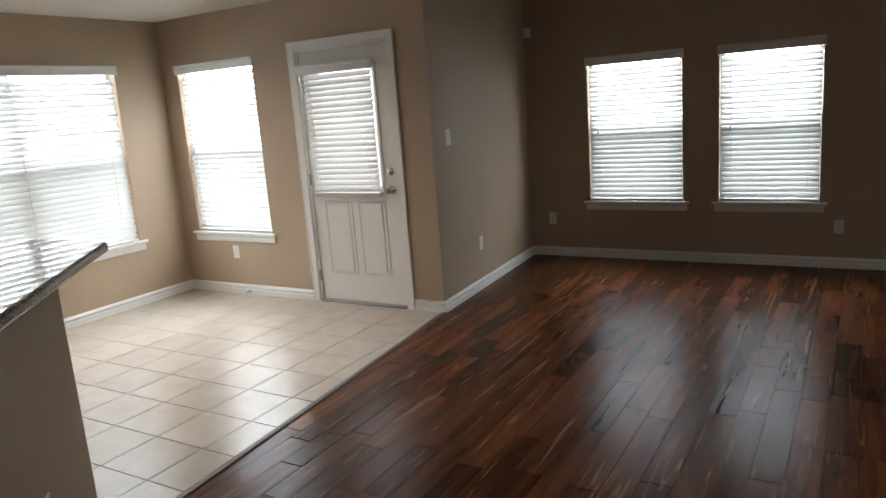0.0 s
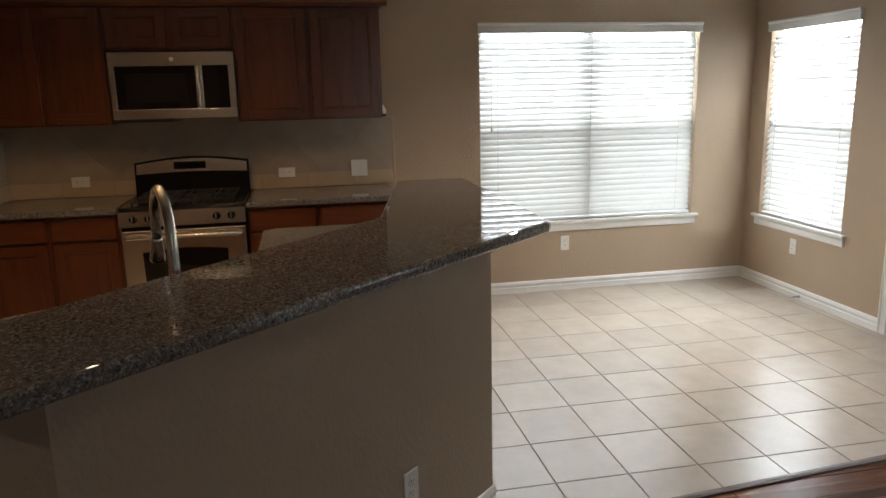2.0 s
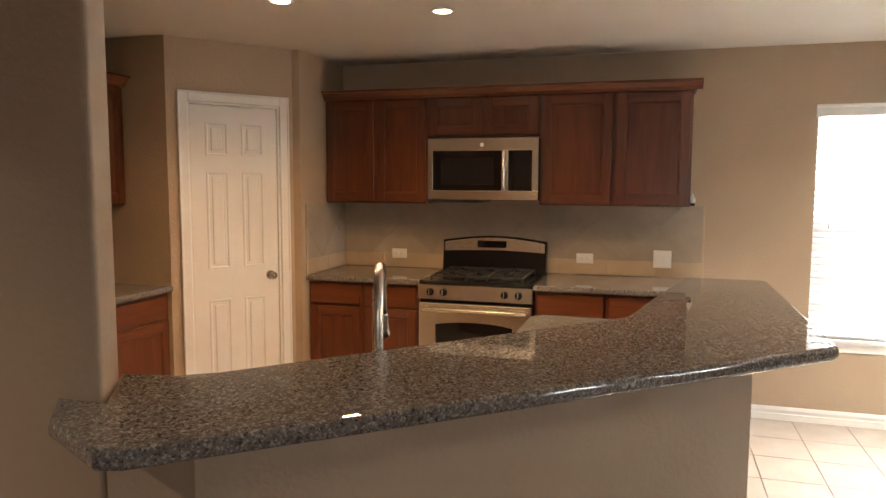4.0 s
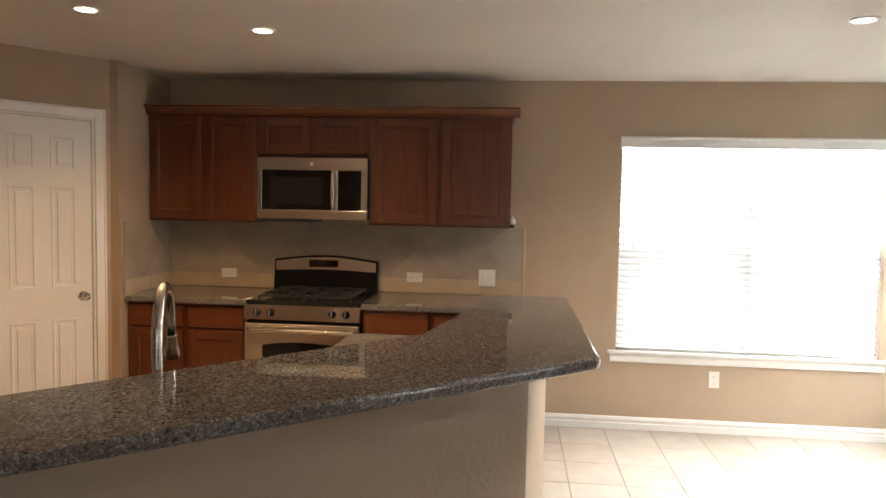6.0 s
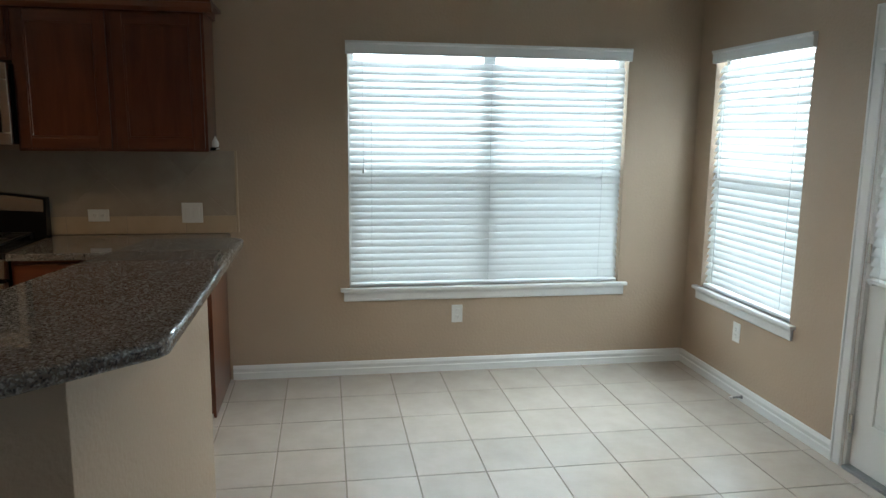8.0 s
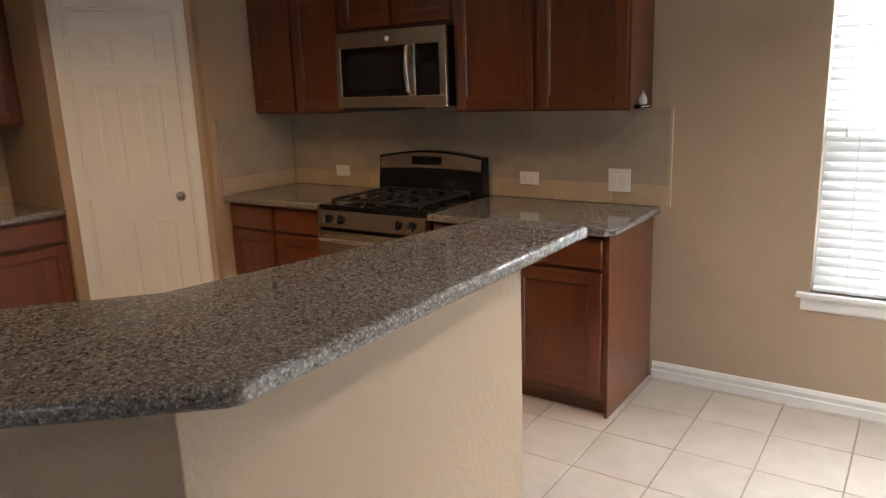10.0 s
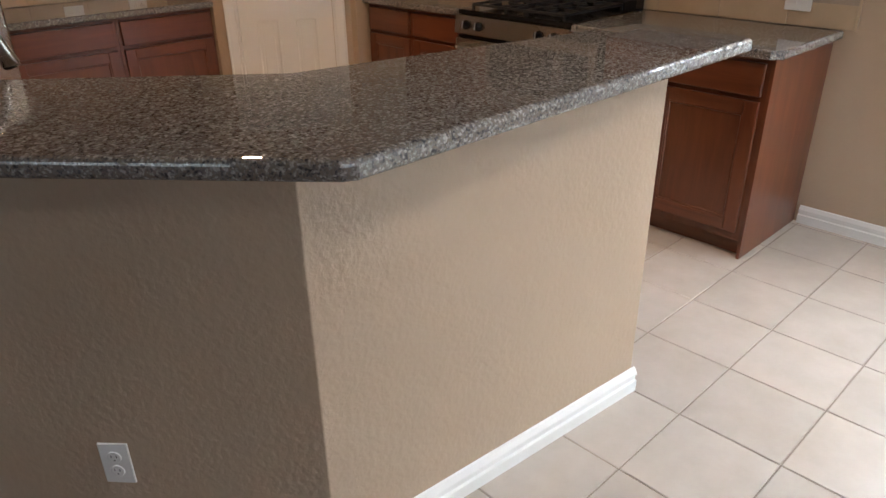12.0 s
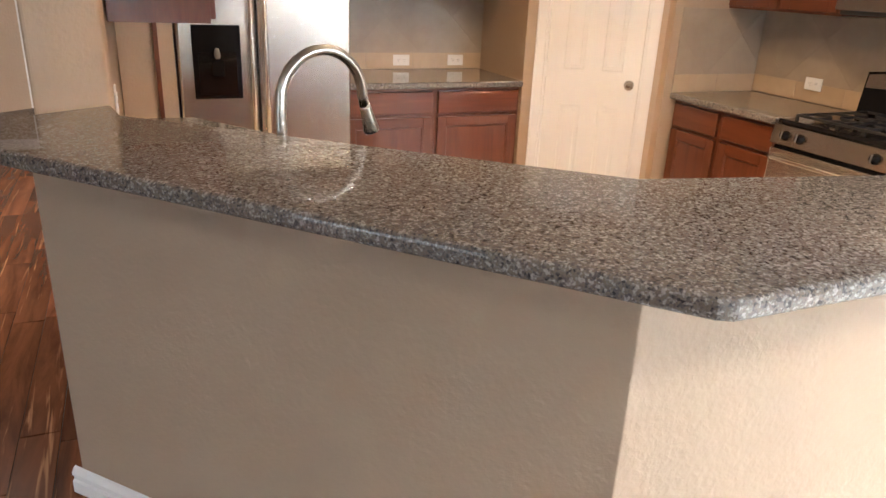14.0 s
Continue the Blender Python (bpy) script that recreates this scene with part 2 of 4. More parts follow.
def profile(bm, prof, x0, x1):
    """Sweep an outline of (y, z) along x."""
    a = [bm.verts.new((x0, y, z)) for y, z in prof]
    b = [bm.verts.new((x1, y, z)) for y, z in prof]
    n = len(prof)
    fs = [bm.faces.new(a), bm.faces.new(b[::-1])]
    for i in range(n):
        fs.append(bm.faces.new((a[i], b[i], b[(i + 1) % n], a[(i + 1) % n])))
    bmesh.ops.recalc_face_normals(bm, faces=fs)
    return bm


def mesh_of(name, bm, material, smooth=False):
    bmesh.ops.recalc_face_normals(bm, faces=bm.faces)
    me = bpy.data.meshes.new(name)
    bm.to_mesh(me)
    bm.free()
    me.materials.append(material)
    if smooth:
        for p in me.polygons:
            p.use_smooth = True
    return me


def part(name, bm, material, parent, label="", smooth=False, m=None):
    """ONE mesh object under a thing or under a part."""
    ob = new(name, mesh_of(name, bm, material, smooth))
    ob.parent = parent
    if m is not None:
        ob.matrix_basis = m
    if label:
        ob["label"] = label
    return ob


def thing(name, m, label, category, group="", kind=""):
    ob = new(name)
    ob.empty_display_size = 0.1
    ob.matrix_world = m
    return tagged(ob, label, category, group, kind)


def single(name, bm, material, label, category, kind="", m=None, smooth=False, group=""):
    ob = new(name, mesh_of(name, bm, material, smooth))
    if m is not None:
        ob.matrix_world = m
    return tagged(ob, label, category, group, kind)


def clip(poly, a, b, c):
    """The part of poly where a*x + b*y <= c."""
    out = []
    for i, p in enumerate(poly):
        q = poly[(i + 1) % len(poly)]
        dp, dq = a * p[0] + b * p[1] - c, a * q[0] + b * q[1] - c
        if dp <= 0:
            out.append(p)
        if dp * dq < 0:
            s = dp / (dp - dq)
            out.append((p[0] + s * (q[0] - p[0]), p[1] + s * (q[1] - p[1])))
    return out


def area(poly):
    return abs(sum(p[0] * q[1] - q[0] * p[1] for p, q in zip(poly, poly[1:] + poly[:1]))) / 2


def slab_piece(poly, z0, z1, lip=0.0015):
    """A thin flat piece with a small chamfer round its top."""
    bm = bmesh.new()
    cx = sum(p[0] for p in poly) / len(poly)
    cy = sum(p[1] for p in poly) / len(poly)

    def inset(p):
        d = math.hypot(p[0] - cx, p[1] - cy) or 1
        k = 1 - 1.4 * lip / d
        return (cx + (p[0] - cx) * k, cy + (p[1] - cy) * k)
    lo = [bm.verts.new((x, y, z0)) for x, y in poly]
    mid = [bm.verts.new((x, y, z1 - lip)) for x, y in poly]
    hi = [bm.verts.new((*inset(p), z1)) for p in poly]
    n = len(poly)
    bm.faces.new(hi)
    for i in range(n):
        j = (i + 1) % n
        bm.faces.new((lo[i], lo[j], mid[j], mid[i]))
        bm.faces.new((mid[i], mid[j], hi[j], hi[i]))
    return bm


# ---- plan ----
def facing(x, y, deg, z=0.0):
    """A wall's own frame: x along it, -y towards the room."""
    return pose(x, y, z, 0, 0, deg)


WEST = 90       # turn of things on the range wall, which looks to +x
NORTH = 0       # on the wall with the garden door, which looks to -y
SOUTH = 180     # on the refrigerator wall, which looks to +y
PCX, LIVY = 2.775, 2.02
LIVX = 2.64      # corner of the partition and the living room wall
SLANT = math.degrees(math.atan2(0.743, -0.669))
PAN = math.degrees(math.atan2(0.52, -0.70))
BARZ = 1.112
BACKY = -6.69
POSTX0, POSTX1 = 3.64, 3.862
POSTE = POSTX1 + 0.015


def wall(name, m, length, thick, openings, label, z1=CEIL):
    """A wall with its openings (x0, x1, z0, z1) cut through."""
    bm = bmesh.new()
    x = 0.0
    for a, b, lo, hi in sorted(openings):
        box(bm, (x, 0, 0), (a, thick, z1))
        if lo > 0:
            box(bm, (a, 0, 0), (b, thick, lo))
        box(bm, (a, 0, hi), (b, thick, z1))
        x = b
    box(bm, (x, 0, 0), (length, thick, z1))
    return single(name, bm, WALL, label, "wall", "structure", m)


BW = (-2.247, -0.483, 0.562, 2.052)     # the double breakfast window
SW = (0.198, 1.103, 0.562, 2.035)       # the single breakfast window
DO = (1.575, 2.452, 0.0, 2.035)      # the garden door
L1 = (3.245, 4.09, 0.542, 1.85)
L2 = (4.388, 5.162, 0.542, 1.846)

wall("wall_west", facing(0, -7.0, WEST), 7.14, 0.14, [(BW[0] + 7, BW[1] + 7, BW[2], BW[3])], "tan painted textured wall behind the range")
wall("wall_north", facing(0, 0, NORTH), PCX - 0.14, 0.14, [SW, DO], "tan painted wall around the garden door")
PART = facing(PCX, 0, WEST + math.degrees(math.atan2(PCX - LIVX, LIVY)))
wall("wall_partition", PART, math.hypot(LIVY, PCX - LIVX) + 0.03, 0.14, [], "tan painted wall beside the living room")
wall("wall_living", facing(LIVX - 0.14, LIVY, NORTH), 6.58, 0.14, [(a - LIVX + 0.14, b - LIVX + 0.14, lo, hi) for a, b, lo, hi in (L1, L2)], "tan painted wall with two living room windows")
# opening for the added east window, which stays out of view
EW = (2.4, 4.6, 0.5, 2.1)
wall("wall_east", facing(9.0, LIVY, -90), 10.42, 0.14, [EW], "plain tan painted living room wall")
wall("wall_hall", facing(9.0, -8.3, SOUTH), 9.0 - POSTX1 + 0.2, 0.14, [], "tan painted wall at the end of the hall")
wall("wall_kitchen_side", facing(0.70, -5.515, SOUTH), 0.70, 0.1, [], "short tan painted wall beside the counter")
P1 = Vector((0.66, -5.54, 0))
P2 = Vector((1.36, -6.06, 0))
wall("wall_pantry", facing(P2.x, P2.y, PAN), (P2 - P1).length, 0.1, [(0.125, 0.725, 0, 2.05)], "slanted tan painted wall around the pantry door")
wall("wall_pantry_side", facing(P2.x, BACKY, WEST), P2.y - BACKY - 0.001, 0.1, [], "short tan painted wall beside the pantry")
wall("wall_south", facing(3.815, BACKY, SOUTH), 3.815 - P2.x + 0.08, 0.14, [], "tan painted wall behind the refrigerator")
single("wall_post", prism(bmesh.new(), rounded([(3.685, -4.41), (3.68, -8.3), (POSTE, -8.3), (POSTE, -4.285)], 0.022, (0, 3)), 0, CEIL), WALL, "tan painted wall end rising beside the bar", "wall", "structure")

bm = bmesh.new()
box(bm, (-0.2, -8.5, CEIL), (9.2, LIVY + 0.1, CEIL + 0.1))
single("ceiling", bm, CEILING, "off-white textured ceiling", "ceiling", "structure")
single("ground", boxes(((-60, -60, -0.35), (60, 60, -0.3))), GRASS, "green lawn round the house", "ground", "structure")
FLOOR = single("floor", boxes(((-0.14, -8.44, -0.2), (9.14, LIVY + 0.05, -0.004))), GROUT, "tile and dark wood plank floor on one level", "floor", "structure")


# ---- trim ----
def baseboard(name, m, x0, x1, gaps=()):
    """Stepped white skirting; gaps are openings."""
    xs = [x0]
    for a, b in gaps:
        xs += [a, b]
    xs.append(x1)
    bm = bmesh.new()
    prof = [(0, 0), (-0.017, 0), (-0.017, 0.040), (-0.010, 0.044), (-0.010, 0.056), (-0.015, 0.060), (-0.015, 0.068), (-0.006, 0.084), (0, 0.087)]
    for a, b in zip(xs[::2], xs[1::2]):
        profile(bm, prof, a, b)
    return single(name, bm, WHITE, "white stepped wooden skirting board", "baseboard", "structure", m)


baseboard("baseboard_west", facing(0, -2.965, WEST), 0.0, 2.95)
baseboard("baseboard_north", facing(0, 0, NORTH), 0.0, PCX, [(1.512, 2.515)])
baseboard("baseboard_partition", PART, -0.012, math.hypot(LIVY, PCX - LIVX) - 0.002)
baseboard("baseboard_living", facing(LIVX, LIVY, NORTH), 0, 6.36)
baseboard("baseboard_hall", facing(9.0, -8.3, SOUTH), 0, 5.06, [(3.80, 4.72)])
baseboard("baseboard_post", facing(POSTE, -8.3, WEST), 0, 4.05)


def casing(bm, x0, x1, z1, w=0.062, d=0.018):
    """Moulded door casing round x0..x1, up to z1."""
    for a, b in (((x0 - w, -d, 0), (x0, 0, z1 + w)), ((x1, -d, 0), (x1 + w, 0, z1 + w)), ((x0, -d, z1), (x1, 0, z1 + w))):
        box(bm, a, b, 0.004)
    e = 0.012
    for a, b in (((x0 - w, -d - 0.006, 0), (x0 - w + e, -d + 0.002, z1 + w)), ((x1 + w - e, -d - 0.006, 0), (x1 + w, -d + 0.002, z1 + w)), ((x0 - w + e, -d - 0.006, z1 + w - e), (x1 + w - e, -d + 0.002, z1 + w))):
        box(bm, a, b, 0.002)
    return bm


def raised_panel(leaf, x0, x1, z0, z1, y):
    """A sunk moulding with a raised field, on a face at y looking to -y."""
    p = part("door_panel", boxes(((x0 + 0.034, y - 0.006, z0 + 0.034), (x1 - 0.034, y, z1 - 0.034)), bev=0.005), DOORWHITE, leaf)
    bm = ring(bmesh.new(), x0, x1, z0, z1, 0.016, y - 0.006, y)
    part("panel_moulding", bm, DOORWHITE, leaf)
    return p


def knob_set(parent, x, y, z, r=0.026):
    k = part("door_knob", lathe(bmesh.new(), [(0.03, 0), (0.03, 0.006), (0.012, 0.009), (0.011, 0.03), (r * 0.8, 0.036), (r, 0.05), (r * 0.9, 0.062), (r * 0.4, 0.068)], 20), NICKEL, parent, "brushed nickel round knob", True, pose(x, y, z, 90))
    return k


# ---- blinds and windows ----
SLAT_MESH = {}


def slat_mesh(width):
    key = round(width, 3)
    if key not in SLAT_MESH:
        bm = bmesh.new()
        n = 5
        top, bot = [], []
        for i in range(n):
            u = -0.025 + 0.05 * i / (n - 1)
            crown = 0.003 * (1 - (u / 0.025) ** 2)
            top.append((u, crown + 0.0014))
            bot.append((u, crown - 0.0014))
        profile(bm, top + bot[::-1], 0, width)
        SLAT_MESH[key] = mesh_of("slat", bm, SLAT)
    return SLAT_MESH[key]


def blind(m, width, z0, z1, label, tilt=57, pitch=0.0435, y=0.035, valance=True, group="window blinds"):
    """A horizontal blind hung from z1 down to z0."""
    t = thing("window_blind", m, label, "blind", group)
    vb = bmesh.new()
    if valance:
        profile(vb, [(y - 0.052, z1 - 0.075), (y - 0.058, z1 - 0.07), (y - 0.058, z1 - 0.02), (y - 0.066, z1 - 0.012), (y - 0.066, z1), (y - 0.046, z1), (y - 0.046, z1 - 0.075)], -0.012, width + 0.012)
        box(vb, (-0.012, y - 0.046, z1 - 0.075), (0.0, y - 0.02, z1))
        box(vb, (width, y - 0.046, z1 - 0.075), (width + 0.012, y - 0.02, z1))
    part("valance", vb, VINYL, t, "white moulded valance")
    part("headrail", boxes(((0.006, y - 0.024, z1 - 0.055), (width - 0.006, y + 0.024, z1 - 0.012)), bev=0.003), VINYL, t)
    n = int((z1 - 0.075 - z0 - 0.03) / pitch)
    rng = random.Random(int(width * 1000 + z0 * 77))
    for i in range(n):
        z = z0 + 0.035 + pitch * (i + 0.5)
        s = new("slat", slat_mesh(width - 0.02))
        s.parent = t
        s.matrix_basis = pose(0.01, y, z, tilt + rng.uniform(-2.0, 2.0), rng.uniform(-0.12, 0.12), 0)
    part("bottom_rail", boxes(((0.008, y - 0.025, z0 + 0.004), (width - 0.008, y + 0.025, z0 + 0.022)), bev=0.004), VINYL, t)
    for f in ((0.12, 0.88) if width < 1.2 else (0.08, 0.5, 0.92)):
        for dy in (-0.027, 0.027):
            part("ladder_cord", boxes(((f * width - 0.001, y + dy - 0.001, z0 + 0.02), (f * width + 0.001, y + dy + 0.001, z1 - 0.05))), VINYL, t)
    part("tilt_cord", tube(bmesh.new(), [(0.09, y - 0.035, z1 - 0.07), (0.09, y - 0.036, z1 - 0.5), (0.092, y - 0.036, z0 + (z1 - z0) * 0.5)], 0.0015, 6), VINYL, t)
    part("cord_tassel", lathe(bmesh.new(), [(0.003, 0), (0.008, 0.004), (0.006, 0.03), (0.002, 0.036)], 10, pose(0.092, y - 0.036, z0 + (z1 - z0) * 0.5 - 0.034)), VINYL, t)
    return t


def window(name, m, width, z0, z1, label, mullions=1, watts=1.0):
    """A vinyl single-hung window of one or two units, its sill, and the daylight in its opening."""
    w = thing(name, m, label, "window", "", "structure")
    y0, y1 = 0.072, 0.125
    unit = width / mullions
    zm = z0 + (z1 - z0) * 0.485
    for k in range(mullions):
        a, b = k * unit, (k + 1) * unit
        wf = part("window_frame", ring(bmesh.new(), a, b, z0, z1, 0.042, y0, y1, 0.1), VINYL, w, "white vinyl sash frame")
        part("meeting_rail", boxes(((a + 0.042, y0 - 0.012, zm - 0.028), (b - 0.042, y1 - 0.01, zm + 0.028)), bev=0.003), VINYL, wf)
        part("insect_screen", boxes(((a + 0.03, 0.1275, z0 + 0.02), (b - 0.03, 0.1285, zm + 0.02))), SCREEN, wf, "grey insect mesh")
    for k in range(mullions):
        for lo, hi in ((z0 + 0.042, zm - 0.022), (zm + 0.022, z1 - 0.042)):
            g = part("pane", boxes(((k * unit + 0.042, 0.108, lo), ((k + 1) * unit - 0.042, 0.112, hi))), GLASS, w)
            g.visible_shadow = False
    sill = boxes(((-0.055, -0.035, z0 - 0.022), (width + 0.055, 0.0, z0)), ((0.0, 0.0, z0 - 0.022), (width, 0.084, z0)), bev=0.004)
    part("window_sill", sill, WHITE, w, "white wooden sill")
    part("apron", profile(bmesh.new(), [(0, z0 - 0.085), (-0.010, z0 - 0.085), (-0.013, z0 - 0.075), (-0.013, z0 - 0.04), (-0.020, z0 - 0.022), (0, z0 - 0.022)], -0.035, width + 0.035), WHITE, w, "white moulding under the sill")
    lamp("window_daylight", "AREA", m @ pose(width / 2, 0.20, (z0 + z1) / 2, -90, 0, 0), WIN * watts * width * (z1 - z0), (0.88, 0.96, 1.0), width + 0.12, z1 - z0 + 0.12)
    return w


M = facing(0, BW[0], WEST)
window("window_1", M, BW[1] - BW[0], BW[2], BW[3], "double white vinyl window over the breakfast corner", 2)
blind(M, BW[1] - BW[0], BW[2], BW[3], "wide white slatted blind, lowered over the double window")
M = facing(SW[0], 0, NORTH)
window("window_2", M, SW[1] - SW[0], SW[2], SW[3], "white vinyl window beside the garden door", 1, 2.0)
blind(M, SW[1] - SW[0], SW[2], SW[3], "white slatted blind, lowered beside the garden door")
for i, L in enumerate((L1, L2)):
    M = facing(L[0], LIVY, NORTH)
    window("window_%d" % (i + 3), M, L[1] - L[0], L[2], L[3], "white vinyl window in the living room", 1, 1.15)
    blind(M, L[1] - L[0], L[2], L[3], "white slatted blind, lowered in the living room")

# unseen window, added so its weak daylight fills the half wall
window("window_5", facing(9.0, LIVY - EW[0], -90), EW[1] - EW[0], EW[2], EW[3], "unseen white vinyl window added to the far living room wall for fill light", 2, 0.07)


# ---- garden door ----
def garden_door():
    m = facing(DO[0], 0, NORTH)
    w = DO[1] - DO[0]
    d = thing("door_1", m, "white half-glazed garden door, closed, with a slatted blind", "door", "", "structure")
    part("casing", casing(bmesh.new(), 0, w, 2.035), WHITE, d, "white moulded casing")
    part("jamb", boxes(((0, 0, 0), (0.018, 0.14, 2.035)), ((w - 0.018, 0, 0), (w, 0.14, 2.035)), ((0.018, 0, 2.017), (w - 0.018, 0.14, 2.035))), WHITE, d)
    g = (0.098, w - 0.165, 0.947, 1.86)
    y0, y1 = 0.02, 0.064
    bm = boxes(((0.021, y0, 0.02), (g[0], y1, 2.014)), ((g[1], y0, 0.02), (w - 0.021, y1, 2.014)), ((g[0], y0, 0.02), (g[1], y1, g[2])), ((g[0], y0, g[3]), (g[1], y1, 2.014)))
    leaf = part("door_leaf", bm, DOORWHITE, d, "white panelled door leaf")
    mid = w / 2 - 0.01
    for a, b in ((0.125, mid - 0.025), (mid + 0.03, w - 0.15)):
        raised_panel(leaf, a, b, 0.24, 0.86, y0)
    fr = ring(bmesh.new(), g[0] - 0.028, g[1] + 0.028, g[2] - 0.028, g[3] + 0.028, 0.034, 0.006, y0)
    part("glazing_frame", fr, DOORWHITE, leaf)
    p = part("pane", boxes(((g[0], 0.045, g[2]), (g[1], 0.05, g[3]))), GLASS, leaf)
    p.visible_shadow = False
    part("threshold", boxes(((0.018, -0.02, 0.0), (w - 0.018, 0.14, 0.018)), bev=0.004), METALGREY, d, "dark worn metal threshold")
    kx = w - 0.072
    knob_set(leaf, kx, y0, 0.93)
    part("deadbolt", lathe(bmesh.new(), [(0.029, 0), (0.029, 0.012), (0.024, 0.018), (0.008, 0.019), (0.007, 0.03), (0.002, 0.031)], 20), NICKEL, leaf, "brushed nickel deadbolt", True, pose(kx, y0, 1.07, 90))
    for z in (0.22, 1.02, 1.82):
        part("hinge", boxes(((0.012, -0.004, z - 0.045), (0.03, 0.006, z + 0.045)), bev=0.002), NICKEL, d)
    lamp("door_daylight", "AREA", m @ pose(w / 2, 0.12, (g[2] + g[3]) / 2, -90, 0, 0), WIN * 0.36 * (g[1] - g[0]) * (g[3] - g[2]), (0.95, 0.97, 1.0), g[1] - g[0], g[3] - g[2])
    bl = blind(m @ pose(g[0] - 0.028, -0.02, 0), g[1] - g[0] + 0.056, g[2] - 0.05, g[3] + 0.05, "white slatted blind, lowered over the door's glass", tilt=56, pitch=0.043, y=-0.004)
    for x in (g[0] - 0.01, g[1] + 0.01):
        part("hold_down_bracket", boxes(((x - g[0] - 0.004, 0.0, g[2] - 0.062), (x - g[0] + 0.02, 0.03, g[2] - 0.045)), bev=0.002), VINYL, bl)


garden_door()


# ---- outlets and switches ----
def plate(m, w, h, kind, label, category="outlet"):
    """A wall plate in its own frame, centre at the origin, looking to -y."""
    t = thing("wall_outlet" if category == "outlet" else "light_switch", m, label, category)
    part("cover_plate", boxes(((-w / 2, -0.006, -h / 2), (w / 2, 0, h / 2)), bev=0.002), PLASTIC, t)
    if kind == "outlet":
        for s in (-1, 1):
            c = (0, s * 0.02) if h > w else (s * 0.02, 0)
            r = part("receptacle", lathe(bmesh.new(), [(0.016, 0), (0.016, 0.0022), (0.0148, 0.003)], 16), PLASTIC, t, "", False, pose(c[0], -0.006, c[1], 90))
            part("slot", boxes(((-0.007, 0.0, 0.0025), (-0.005, 0.008, 0.0034)), ((0.005, 0.0, 0.0025), (0.007, 0.008, 0.0034)), ((-0.002, -0.009, 0.0025), (0.002, -0.006, 0.0034))), RUBBER, r)
    elif kind == "switch":
        n = 2 if w > 0.1 else 1
        for i in range(n):
            x = (i - (n - 1) / 2) * 0.046
            part("toggle", boxes(((x - 0.0165, -0.0085, -0.033), (x + 0.0165, -0.005, 0.033)), bev=0.0015), PLASTIC, t)
    else:
        part("cap", boxes(((-0.02, -0.0075, -0.03), (0.02, -0.005, 0.03)), bev=0.001), PLASTIC, t)
    return t


UP = (0.07, 0.115, "outlet", "white upright duplex outlet on the tan wall")
plate(facing(0.0, -1.564, WEST, 0.377), *UP)
plate(facing(0.64, 0.0, NORTH, 0.38), *UP)
plate(PART @ pose(0.74, 0, 0.385), *UP)
plate(facing(2.86, LIVY, NORTH, 0.365), *UP)
plate(facing(5.305, LIVY, NORTH, 0.34), *UP)
plate(PART @ pose(0.25, 0, 1.295), 0.075, 0.12, "switch", "white light switch on the tan wall", "switch")
FLAT = (0.115, 0.07, "outlet", "white sideways outlet on the tiled splashback")
plate(facing(0.013, -5.059, WEST, 1.022), *FLAT)
plate(facing(0.013, -3.681, WEST, 1.03), *FLAT)
plate(facing(0.013, -3.162, WEST, 1.042), 0.118, 0.118, "switch", "white double switch on the tiled splashback", "switch")
plate(facing(1.955, BACKY + 0.013, SOUTH, 0.975), *FLAT)
plate(facing(1.56, BACKY + 0.013, SOUTH, 0.975), *FLAT)
plate(facing(3.681, -4.75, -90, 1.06), *UP)

det = thing("motion_detector", facing(LIVX + 0.05, LIVY - 0.04, NORTH + 45, 2.13), "small white alarm detector high in the corner", "detector")
part("housing", profile(bmesh.new(), [(0.045, -0.045), (-0.01, -0.045), (-0.028, 0.0), (-0.02, 0.045), (0.045, 0.045)], -0.03, 0.03), PLASTIC, det)
part("lens", boxes(((-0.02, -0.029, -0.03), (0.02, -0.018, -0.005)), bev=0.003), VINYL, det)


# ---- cabinets ----
def cabinet_door(parent, x0, x1, z0, z1, y, name="cabinet_door"):
    """A framed door with a sunk panel; its face at y looks to -y."""
    s = 0.057
    d = part(name, boxes(((x0 + s - 0.004, y + 0.010, z0 + s - 0.004), (x1 - s + 0.004, y + 0.018, z1 - s + 0.004))), CHERRY, parent)
    for a in (x0, x1 - s):
        part("stile", boxes(((a, y, z0), (a + s, y + 0.02, z1)), bev=0.003), CHERRY, d)
    for a in (z0, z1 - s):
        part("rail", boxes(((x0 + s, y + 0.0005, a), (x1 - s, y + 0.02, a + s)), bev=0.003), CHERRY_H, d)
    part("moulding", ring(bmesh.new(), x0 + s, x1 - s, z0 + s, z1 - s, 0.010, y + 0.004, y + 0.014), CHERRY_H, d)
    return d


def drawer_front(parent, x0, x1, z0, z1, y):
    return part("drawer_front", boxes(((x0, y, z0), (x1, y + 0.02, z1)), bev=0.005), CHERRY_H, parent)


